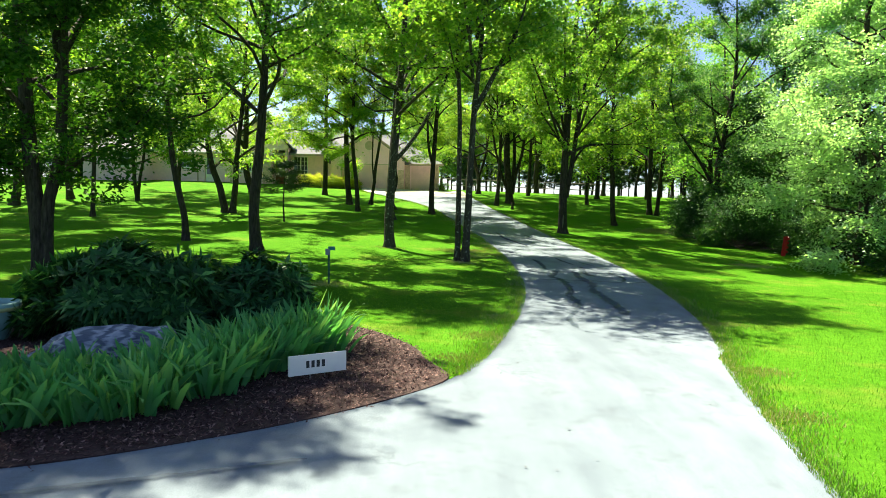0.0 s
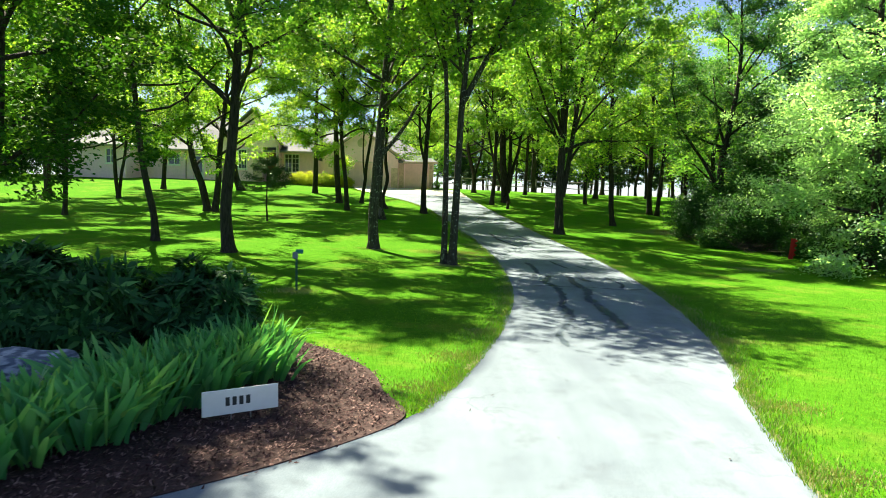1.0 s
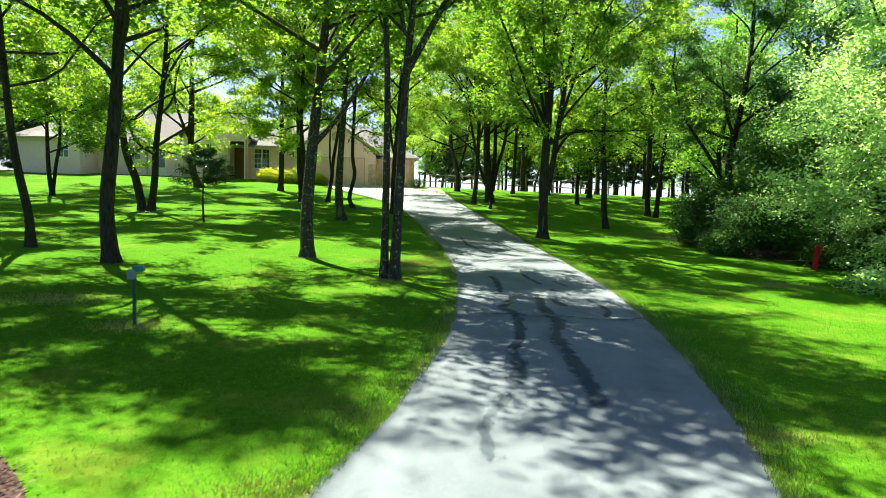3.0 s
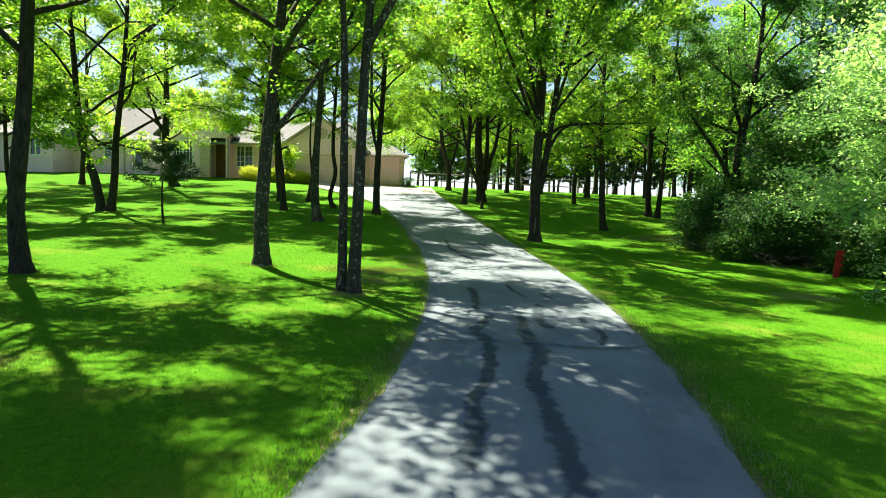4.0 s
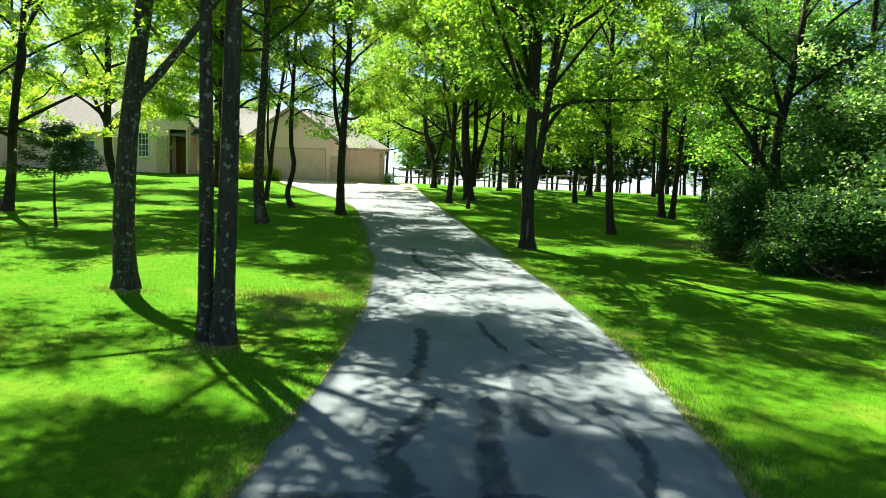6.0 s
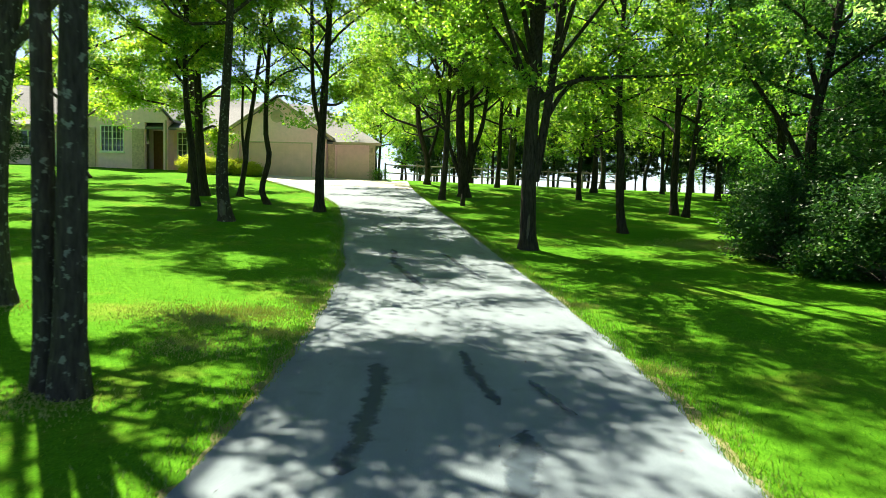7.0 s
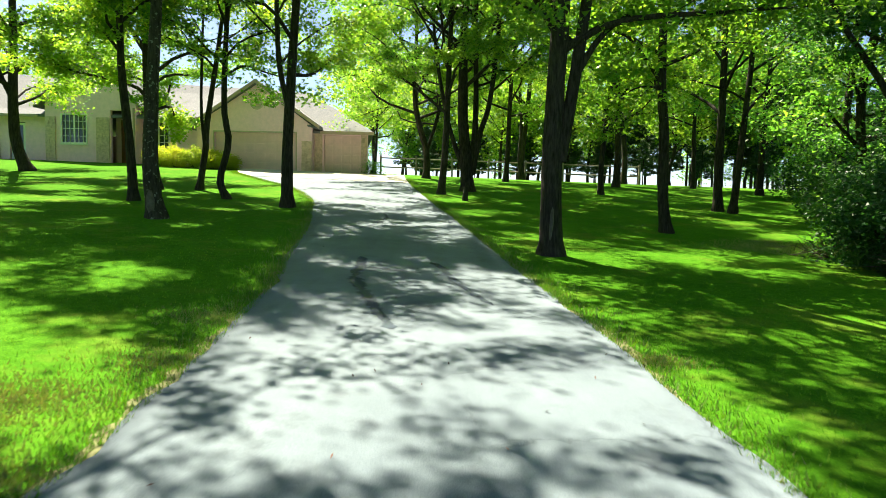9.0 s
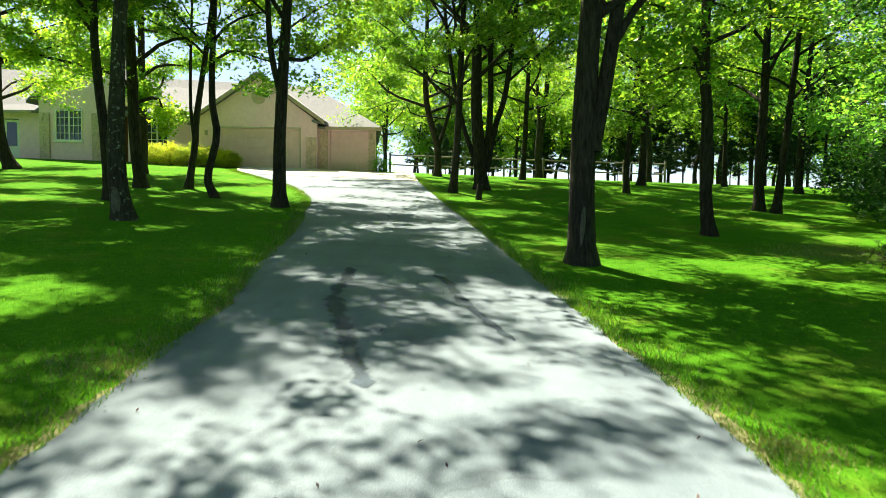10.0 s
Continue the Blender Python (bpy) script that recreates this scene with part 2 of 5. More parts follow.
def glass_material():
    n = Nodes("window_glass", 0.04, spec=0.6)
    n.color((0.03, 0.045, 0.05))
    return n.m


GLASS = glass_material()

# ---- builders ----


def finish(name, me, material, parent=None, label="", smooth=False):
    me.materials.append(material)
    if smooth:
        me.polygons.foreach_set("use_smooth", [True] * len(me.polygons))
    ob = new(name, me)
    if parent is not None:
        ob.parent = parent
    if label:
        ob["label"] = label
    return ob


def part(name, bm, material, parent, label="", smooth=False):
    me = bpy.data.meshes.new(name)
    bm.to_mesh(me)
    bm.free()
    return finish(name, me, material, parent, label, smooth)


def mesh_from(name, verts, faces):
    """A mesh from arrays; faces all of one size."""
    me = bpy.data.meshes.new(name)
    verts = np.asarray(verts, np.float32)
    faces = np.asarray(faces, np.int32)
    k = faces.shape[1]
    me.vertices.add(len(verts))
    me.vertices.foreach_set("co", verts.ravel())
    me.loops.add(faces.size)
    me.loops.foreach_set("vertex_index", faces.ravel())
    me.polygons.add(len(faces))
    me.polygons.foreach_set("loop_start", np.arange(0, faces.size, k, dtype=np.int32))
    me.polygons.foreach_set("loop_total", np.full(len(faces), k, np.int32))
    me.update(calc_edges=True)
    me.validate()
    return me


def thing(name, label, category, loc=(0, 0, 0), group="", kind="", rz=0.0):
    ob = new(name)
    ob.matrix_world = pose(*loc, 0, 0, rz)
    return tagged(ob, label, category, group, kind)


def add_box(bm, x0, x1, y0, y1, z0, z1, bevel=0.0):
    r = bmesh.ops.create_cube(bm, size=1.0)
    vs = r["verts"]
    for v in vs:
        v.co = Vector((x0 + (v.co.x + 0.5) * (x1 - x0), y0 + (v.co.y + 0.5) * (y1 - y0), z0 + (v.co.z + 0.5) * (z1 - z0)))
    if bevel:
        es = list({e for v in vs for e in v.link_edges})
        bmesh.ops.bevel(bm, geom=es, offset=bevel, segments=1, affect="EDGES")


def box(name, x0, x1, y0, y1, z0, z1, material, parent, label="", bevel=0.0):
    bm = bmesh.new()
    add_box(bm, x0, x1, y0, y1, z0, z1, bevel)
    return part(name, bm, material, parent, label)


def tube(points, radii, seg=8, wob=0.0, rng=None):
    """Vertices and quads of a bent, tapered tube."""
    pts = np.asarray(points, float)
    n = len(pts)
    tang = np.gradient(pts, axis=0)
    tang /= np.linalg.norm(tang, axis=1)[:, None] + 1e-9
    ref = np.where(np.abs(tang[:, 2:3]) > 0.9, np.array([[1.0, 0, 0]]), np.array([[0, 0, 1.0]]))
    u = np.cross(tang, ref)
    u /= np.linalg.norm(u, axis=1)[:, None]
    for i in range(1, n):                     # keep the rings from twisting
        u[i] = u[i - 1] - tang[i] * (u[i - 1] @ tang[i])
        u[i] /= np.linalg.norm(u[i]) + 1e-9
    w = np.cross(tang, u)
    a = np.linspace(0, 2 * np.pi, seg, endpoint=False)
    rad = np.asarray(radii, float)[:, None] * np.ones((1, seg))
    if wob and rng is not None:
        rad = rad * (1 + wob * rng.normal(0, 1, (n, seg)))
    v = pts[:, None] + rad[..., None] * (np.cos(a)[None, :, None] * u[:, None] + np.sin(a)[None, :, None] * w[:, None])
    idx = np.arange(n * seg).reshape(n, seg)
    nx = np.roll(idx, -1, axis=1)
    q = np.stack([idx[:-1], nx[:-1], nx[1:], idx[1:]], -1).reshape(-1, 4)
    return v.reshape(-1, 3), q


def join(pieces):
    vs, fs, k = [], [], 0
    for v, f in pieces:
        vs.append(v)
        fs.append(np.asarray(f) + k)
        k += len(v)
    return np.concatenate(vs), np.concatenate(fs)


def spline(points, n):
    """Catmull-Rom through control points, n samples."""
    p = np.asarray(points, float)
    p = np.concatenate([[2 * p[0] - p[1]], p, [2 * p[-1] - p[-2]]])
    k = len(p) - 3
    t = np.linspace(0, k - 1e-6, n)
    i = t.astype(int)
    f = (t - i)[:, None]
    a, b, c, d = p[i], p[i + 1], p[i + 2], p[i + 3]
    return 0.5 * (2 * b + (c - a) * f + (2 * a - 5 * b + 4 * c - d) * f**2 + (3 * b - a - 3 * c + d) * f**3)


def leaves(centres, size, rng, aspect=0.5, up=0.35, droop=0.25, fold=0.18, corners=4):
    """One folded four-cornered leaf at each centre, or a plain three-cornered one."""
    n = len(centres)
    d = rng.normal(0, 1, (n, 3))
    d[:, 2] = d[:, 2] * 0.5 - droop
    d /= np.linalg.norm(d, axis=1)[:, None]
    nrm = rng.normal(0, 1, (n, 3))
    nrm[:, 2] += up * 3
    s = np.cross(d, nrm)
    s /= np.linalg.norm(s, axis=1)[:, None] + 1e-9
    nn = np.cross(s, d)
    L = (size * rng.uniform(0.65, 1.3, n))[:, None]
    c = np.asarray(centres)
    base, tip = c - d * L * 0.5, c + d * L * 0.5
    mid = c - d * L * 0.06 + nn * L * fold
    if corners == 3:
        v = np.stack([base - s * L * aspect * 0.3, base + d * L * 0.35 + s * L * aspect * 0.8, tip - s * L * aspect * 0.25], 1)
        return v.reshape(-1, 3), np.arange(3 * n).reshape(n, 3)
    v = np.stack([base, mid + s * L * aspect * 0.5, tip, mid - s * L * aspect * 0.5], 1)
    return v.reshape(-1, 3), np.arange(4 * n).reshape(n, 4)


# ---- ground ----


def soft(u, k):
    return np.log1p(np.exp(np.clip(u / k, -40, 40))) * k + np.maximum(0, u - 40 * k)


def ground(x, y):
    """Height of the lawn: nearly flat by the street, rising towards the house, a low bank on the west."""
    x, y = np.asarray(x, float), np.asarray(y, float)
    x = 30 * np.tanh(x / 30)
    s = np.maximum(soft(y - 26, 5) - 1.12 * soft(y - 68, 3), 0)
    w = 1 / (1 + np.exp(np.clip(-(y - 16) / 4, -40, 40)))
    left = soft(-x - 1, 3)
    rise = 0.07341 + 0.01667 * np.exp(-(((y - 60) / 14) ** 2)) + 0.00027 * x
    bank = 0.0129 * left * np.exp(-(((y - 26) / 9) ** 2)) - 0.03313 * x
    return rise * s + w * bank


def gz(x, y):
    return float(ground(x, y))


def axis(breaks):
    """Grid lines from (from, to, step) stretches."""
    return np.unique(np.concatenate([np.arange(a, b + s * 0.5, s) for a, b, s in breaks]))


gx = axis([(-2000, -200, 300), (-200, -50, 25), (-50, -14, 1.5), (-14, 20, 0.5), (20, 60, 2), (60, 200, 20), (200, 2000, 300)])
gy = axis([(-2000, -200, 300), (-200, -20, 20), (-20, 2, 2), (2, 48, 0.5), (48, 80, 1.0), (80, 200, 10), (200, 2600, 300)])
GX, GY = np.meshgrid(gx, gy)
gv = np.stack([GX, GY, ground(GX, GY)], -1).reshape(-1, 3)
gi = np.arange(len(gv)).reshape(len(gy), len(gx))
gq = np.stack([gi[:-1, :-1], gi[:-1, 1:], gi[1:, 1:], gi[1:, :-1]], -1).reshape(-1, 4)
lawn = tagged(finish("ground", mesh_from("ground", gv, gq), LAWN, smooth=True), "bright green mown lawn with dry patches under trees", "lawn", kind="structure")

# the drive: left and right edge as (x, y)
EDGE_L = [(-26, -1.5), (-12, 2.6), (-6.5, 4.3), (-3.57, 5.18), (-2, 6.03), (-0.85, 6.95), (0.07, 8.0), (0.55, 9.1), (0.95, 10.5), (1.45, 12.6), (1.86, 15), (2.15, 17.4), (2.3, 20), (2.36, 24), (2.2, 27.6), (1.88, 31.5), (1.5, 33.8), (0.8, 38.9), (0.1, 42.5), (-0.6, 46), (-2.2, 50), (-4.6, 53.6), (-6.5, 56.4), (-7.3, 58.4), (-7.6, 60.0), (-9.6, 60.95)]
EDGE_R = [(-2, -9), (1.2, -5), (2.2, 0), (2.75, 3), (3.1, 4.95), (3.5, 6.9), (3.95, 8.8), (4.5, 10.5), (5.05, 12.6), (5.5, 15), (5.9, 17.6), (6.2, 20.4), (6.35, 24), (6.22, 28.2), (5.9, 31.4), (5.6, 33.9), (5.05, 38.5), (4.55, 42.3), (3.9, 46.2), (3.3, 49.9), (2.75, 53), (2.3, 56), (2.0, 58.4), (1.8, 60.95)]


def edge_at(edge, n):
    e = spline([(a, b, 0) for a, b in edge], n)[:, :2]
    return e


def drive_mesh():
    n, m = 150, 15
    def even(edge):
        e = edge_at(edge, 900)
        d = np.concatenate([[0], np.cumsum(np.linalg.norm(np.diff(e, axis=0), axis=1))])
        return e, d
    el, dl = even(EDGE_L)
    er, dr = even(EDGE_R)
    # match both sides by y
    t = np.linspace(0, 1, n)
    yl = np.interp(t, [0, 0.16, 1], [-1.5, 5.2, 60.95])
    yr = np.interp(t, [0, 0.16, 1], [-9.0, 5.0, 60.95])
    rng = np.random.default_rng(4)
    L = np.stack([np.interp(yl, el[:, 1], el[:, 0]) + rng.normal(0, 0.035, n), yl], -1)
    R = np.stack([np.interp(yr, er[:, 1], er[:, 0]) + rng.normal(0, 0.035, n), yr], -1)
    f = np.linspace(0, 1, m)[None, :, None]
    P = L[:, None] * (1 - f) + R[:, None] * f
    z = ground(P[..., 0], P[..., 1]) + 0.03
    z[:, 0] -= 0.02
    z[:, -1] -= 0.02
    v = np.concatenate([P, z[..., None]], -1).reshape(-1, 3)
    i = np.arange(n * m).reshape(n, m)
    q = np.stack([i[:-1, :-1], i[:-1, 1:], i[1:, 1:], i[1:, :-1]], -1).reshape(-1, 4)
    # skirts down into the soil
    sk = []
    for col, flip in ((0, 1), (m - 1, 0)):
        a = P[:, col]
        b = np.concatenate([a, (z[:, col] - 0.15)[:, None]], -1)
        k = len(v)
        v = np.concatenate([v, b])
        j = np.arange(k, k + n)
        r = np.stack([i[:-1, col], i[1:, col], j[1:], j[:-1]], -1)
        sk.append(r[:, ::-1] if flip else r)
    return mesh_from("driveway", v, np.concatenate([q, *sk]))


drive = tagged(finish("driveway", drive_mesh(), ASPHALT, smooth=True), "worn grey asphalt driveway with dark sealed cracks", "driveway", kind="structure")


def apron():
    """Pale concrete in front of the garage doors."""
    eL, eR = edge_at(EDGE_L, 800), edge_at(EDGE_R, 800)
    ys = np.linspace(55.0, 60.93, 18)
    rows = []
    for y in ys:
        a, b = np.interp(y, eL[:, 1], eL[:, 0]) + 0.05, np.interp(y, eR[:, 1], eR[:, 0]) - 0.05
        x = np.linspace(a, b, 14)
        rows.append(np.stack([x, np.full(14, y), ground(x, np.full(14, y)) + 0.045], -1))
    v = np.concatenate(rows)
    i = np.arange(len(v)).reshape(18, 14)
    q = np.stack([i[:-1, :-1], i[:-1, 1:], i[1:, 1:], i[1:, :-1]], -1).reshape(-1, 4)
    return tagged(finish("apron", mesh_from("apron", v, q), CONCRETE, smooth=True), "pale concrete apron in front of garage doors", "pavement", kind="structure")


apron()


def street():
    me = mesh_from("road", [(-60, -9, 0.02), (60, -9, 0.02), (60, -2.5, 0.02), (-60, -1.0, 0.02)], [(0, 1, 2, 3)])
    return tagged(finish("road", me, ASPHALT), "grey asphalt street behind the drive entrance", "road", kind="structure")


street()


def ribbon(name, pts, width, lift, material, parent, rng, label=""):
    """A thin uneven strip lying on the drive."""
    span = sum(math.dist(a, b) for a, b in zip(pts, pts[1:]))
    p = spline([(a, b, 0) for a, b in pts], max(8, int(span / 0.16)))[:, :2]
    p = p + rng.normal(0, 0.006, p.shape) + 0.04 * np.stack([np.interp(np.arange(len(p)), np.arange(0, len(p) + 6, 6), rng.normal(0, 1, len(np.arange(0, len(p) + 6, 6)))), np.zeros(len(p))], -1)
    t = np.gradient(p, axis=0)
    t /= np.linalg.norm(t, axis=1)[:, None] + 1e-9
    s = np.stack([-t[:, 1], t[:, 0]], -1)
    swell = np.convolve(rng.uniform(0.3, 1.7, len(p) + 12), np.ones(13) / 13, "valid")
    w = width * swell[:, None] * 0.8
    w[0] *= 0.3
    w[-1] *= 0.3
    a, b = p + s * w, p - s * w
    v = np.concatenate([a, b])
    v = np.concatenate([v, (ground(v[:, 0], v[:, 1]) + 0.03 + lift)[:, None]], -1)
    i = np.arange(len(p) - 1)
    n = len(p)
    me = mesh_from(name, v, np.stack([i, i + 1, i + n + 1, i + n], -1))
    uv = me.uv_layers.new(name="across")
    uv.data.foreach_set("uv", np.tile([0.0, 0, 0, 0, 1, 0, 1, 0], n - 1))
    return finish(name, me, material, parent, label)


rngs = np.random.default_rng(8)


def verge(edge, side, seed):
    """Ragged strip of dirt and straw where the lawn meets the drive."""
    rng = np.random.default_rng(seed)
    e = edge_at(edge, 700)
    e = e[(e[:, 1] > 3.0) & (e[:, 1] < 57) & ((e[:, 1] > 8.3) | (side > 0))]
    n = len(e)
    w = -0.03 + 0.13 * np.abs(np.interp(np.arange(n), np.arange(0, n + 9, 9), rng.normal(0.6, 0.5, n // 9 + 2)[: len(np.arange(0, n + 9, 9))]))
    a = np.stack([e[:, 0] - side * 0.06, e[:, 1]], -1)
    b = np.stack([e[:, 0] + side * (w + rng.normal(0, 0.03, n)), e[:, 1]], -1)
    v = np.concatenate([a, b])
    v = np.concatenate([v, (ground(v[:, 0], v[:, 1]) + 0.007)[:, None]], -1)
    i = np.arange(n - 1)
    q = np.stack([i, i + 1, i + n + 1, i + n], -1)
    tagged(finish("verge", mesh_from("verge", v, q if side < 0 else q[:, ::-1]), DIRT), "strip of dry dirt and straw along drive edge", "verge", kind="structure")


verge(EDGE_L, -1, 41)
verge(EDGE_R, 1, 42)
# each: width, how worn, points along the crack
SEALS = [
    (0.24, 0, [(3.4, 24.2), (3.36, 22.8), (3.37, 21.4)]),
    (0.24, 0, [(3.62, 21.0), (3.47, 20.1), (3.25, 19.4), (3.36, 18.6), (3.29, 16.7), (3.05, 15.6), (2.96, 14.5), (2.89, 13.8)]),
    (0.14, 1, [(2.8, 13.4), (2.46, 12.5), (2.35, 11.5)]),
    (0.26, 0, [(4.72, 22.4), (4.56, 20.7), (4.66, 19.9)]),
    (0.27, 0, [(4.2, 21.0), (4.12, 19.5), (4.11, 18.8), (4.1, 18.0), (3.92, 17.2), (3.85, 16.4), (3.82, 14.8), (3.84, 13.8), (3.7, 13.0)]),
    (0.15, 0, [(5.32, 21.0), (5.45, 19.7), (5.12, 18.7)]),
    (0.09, 0, [(2.4, 18.55), (3.34, 18.62), (3.75, 18.55), (4.22, 18.7), (4.6, 18.56), (5.2, 18.5), (6.0, 18.8)]),
    (0.13, 0, [(4.95, 23.8), (5.3, 22.8)]),
    (0.2, 0, [(2.8, 34.2), (2.98, 32.3), (3.42, 30.3), (3.75, 29.0)]),
    (0.17, 0, [(4.15, 33.9), (4.4, 32.6), (4.95, 30.5)]),
    (0.1, 1, [(2.4, 33.05), (3.1, 33.0), (3.95, 32.7)]),
    (0.18, 0, [(4.3, 24.9), (4.4, 24.2), (4.6, 23.0)]),
    (0.12, 1, [(2.1, 38.4), (2.6, 40.5), (2.4, 42.5)]),
    (0.09, 1, [(-4.5, 4.2), (-2.6, 4.85), (-1.2, 5.4)]),
]
for k, (wide, worn, pts) in enumerate(SEALS):
    ribbon("crack_seal", pts, wide * 0.78, 0.004 + 0.003 * (k % 8), SEAL_WORN if worn else SEAL, drive, rngs, "dark tar crack sealer")


# ---- trees ----
def grow(rng, stems, clear, top, reach, n_limbs, r0, lean_up=0.55, twig_n=4, low_reach=1.0):
    """Wood tubes and twig points. stems: control points (dx, dy, z) of each stem, from the base."""
    wood, tips = [], []
    for s_i, ctrl in enumerate(stems):
        low = [(ctrl[0][0], ctrl[0][1], ctrl[0][2] - 0.35)] if ctrl[0][2] < 0.1 else []
        p = spline(low + list(ctrl), 20)
        h = np.maximum(p[:, 2], 0)
        r = r0[s_i] * (1 - 0.86 * np.clip(h / top, 0, 1)) * (1 + 0.55 * np.exp(-h / 0.22))
        wood.append(tube(p, r, 10, 0.035, rng))
        k = n_limbs[s_i]
        az0 = rng.uniform(0, 6.28)
        for j in range(k):
            f = (j + rng.uniform(0.1, 0.9)) / k
            z = clear + (ctrl[-1][2] - clear) * (f ** 1.15) * 0.97
            b = np.array([np.interp(z, p[:, 2], p[:, c]) for c in range(3)])
            rb = np.interp(z, h, r)
            az = az0 + j * 2.4 + rng.uniform(-0.4, 0.4)
            shape = (0.55 + 0.45 * math.sin(math.pi * min(1, 0.25 + 0.85 * f))) * (1 - 0.3 * max(0, f - 0.6) / 0.4)
            L = reach * shape * rng.uniform(0.75, 1.15) * (low_reach if f < 0.35 else 1)
            el = lean_up + 0.5 * f + rng.uniform(-0.15, 0.2)
            d = np.array([math.cos(az) * math.cos(el), math.sin(az) * math.cos(el), math.sin(el)])
            c1 = b + d * L * 0.35 + rng.normal(0, 0.06 * L, 3)
            c2 = b + d * L * 0.7 + np.array([0, 0, -0.03 * L]) + rng.normal(0, 0.08 * L, 3)
            c3 = b + d * L + np.array([0, 0, -0.16 * L]) + rng.normal(0, 0.08 * L, 3)
            lp = spline([b, c1, c2, c3], 9)
            rl = min(rb * 0.55, 0.012 + 0.017 * L)
            wood.append(tube(lp, np.linspace(rl, 0.008, 9), 5))
            tips.append(lp[4:])
            for q in range(twig_n):
                i0 = rng.integers(3, 8)
                t0 = lp[i0]
                dd = rng.normal(0, 1, 3)
                dd[2] = dd[2] * 0.45 + 0.1
                dd = dd / np.linalg.norm(dd) + d * 0.6
                tl = L * rng.uniform(0.22, 0.45)
                tp = spline([t0, t0 + dd * tl * 0.5, t0 + dd * tl + np.array([0, 0, -0.12 * tl])], 5)
                wood.append(tube(tp[::2], np.linspace(0.014, 0.004, 3), 3))
                tips.append(tp[1:])
        tips.append(p[-4:])
    return wood, np.concatenate(tips)


TREES, WOOD, FAR = "trees on the lawn", "trees of the wood", "far trees behind the lawn"


def taller(ctrl, k):
    return [(a, b, c if c < 4 else 4 + (c - 4) * k) for a, b, c in ctrl]


def tree(x, y, stems, r0, clear, top, reach, n_leaf, seed, leaf=None, bark=None, label="", limbs=None, size=0.165, extra=(), spread=0.25, low_reach=1.0, lean_up=0.5, group=TREES, name="tree", twig_n=4, tall=1.6, flat=0.6):
    rng = np.random.default_rng(seed)
    ob = thing(name, label or "tall lawn tree with dark bark and airy green crown", "tree", (x, y, gz(x, y) - 0.05), group)
    limbs = [int(v * 1.35) for v in limbs or [max(5, int(11 / len(stems) + 3))] * len(stems)]
    stems = [taller(c, tall) for c in stems]
    top = 4 + (top - 4) * tall
    wood, tips = grow(rng, stems, clear, top, reach, limbs, r0, lean_up, twig_n, low_reach)
    for ctrl, ra in extra:                       # named limbs, and unseen high ones added to shade the ground
        lp = spline(ctrl, 12)
        wood.append(tube(lp, np.linspace(ra, ra * 0.3, 12), 7, 0.03, rng))
        more = lp[5:][:, None] + rng.normal(0, 0.65, (7, 6, 3))
        tips = np.concatenate([tips, more.reshape(-1, 3)])
    v, f = join(wood)
    finish("trunk", mesh_from("trunk", v, f), bark or BARK, ob, smooth=True)
    if y > 34 and group == TREES:
        n_leaf, size = int(n_leaf * 1.45), size * 0.88
    per = max(1, n_leaf // len(tips))
    c = np.repeat(tips, per, axis=0)
    sig = spread * np.repeat(rng.uniform(0.55, 1.35, len(tips)), per)[:, None]
    c = c + rng.normal(0, 1, c.shape) * sig * np.array([1, 1, flat])
    c = c[c[:, 2] > clear - 1.1]
    lv, lf = leaves(c, size, rng, 0.55 if y > 20 else 0.5, corners=3 if y > 20 else 4)
    finish("crown", mesh_from("crown", lv, lf), leaf or LEAF, ob)
    return ob


def straight(h, dx=0.0, dy=0.0, bend=0.15, seed=0):
    r = np.random.default_rng(seed)
    b = r.normal(0, bend, (3, 2))
    return [(0, 0, 0), (dx * 0.12 + b[0, 0] * 0.5, dy * 0.12 + b[0, 1] * 0.5, h * 0.18), (dx * 0.4 + b[1, 0], dy * 0.4 + b[1, 1], h * 0.45), (dx * 0.75 + b[2, 0], dy * 0.75 + b[2, 1], h * 0.75), (dx, dy, h)]


# off the drive, near to far
tree(-9.6, 15.6, [[(0, 0, 0), (-0.05, 0, 1.5), (-0.25, 0.1, 3), (-0.6, 0.2, 6), (-1.1, 0, 9.5)], [(0.12, 0, 0), (0.2, 0, 1.8), (0.5, 0.1, 3.5), (0.7, -0.1, 6), (0.2, -0.3, 9.5)]], [0.2, 0.15], 3.0, 10.5, 4.8, 90000, 11, tall=2.1, size=0.135, leaf=LEAF_SHADED, limbs=[10, 10], extra=[([(0.25, 0, 2.2), (1.0, 0, 2.9), (1.8, 0.1, 3.3), (2.6, 0.2, 4.2)], 0.06), ([(-0.1, 0, 2.4), (-0.9, 0, 2.9), (-1.8, -0.2, 3.0)], 0.05), ([(0.6, 0, 5.8), (1.8, -0.2, 7.7), (3.2, -0.5, 9.3), (4.2, -0.8, 10)], 0.06), ([(0.5, 0, 5), (1.6, -0.6, 6.2), (2.8, -1.0, 7.2), (3.8, -1.4, 7.8)], 0.06), ([(0.6, 0, 6.5), (1.7, -1.2, 8.6), (2.8, -2.2, 10.2), (3.6, -2.8, 11)], 0.06), ([(0.5, 0, 5.6), (1.8, -1.6, 8.0), (3.0, -2.2, 8.8), (4.1, -2.5, 9.1)], 0.06), ([(0.5, 0, 5.2), (1.3, -1.6, 7.2), (2.2, -2.7, 8.2), (2.9, -3.4, 8.5)], 0.06)], label="multi-stemmed lawn tree with dark furrowed bark")
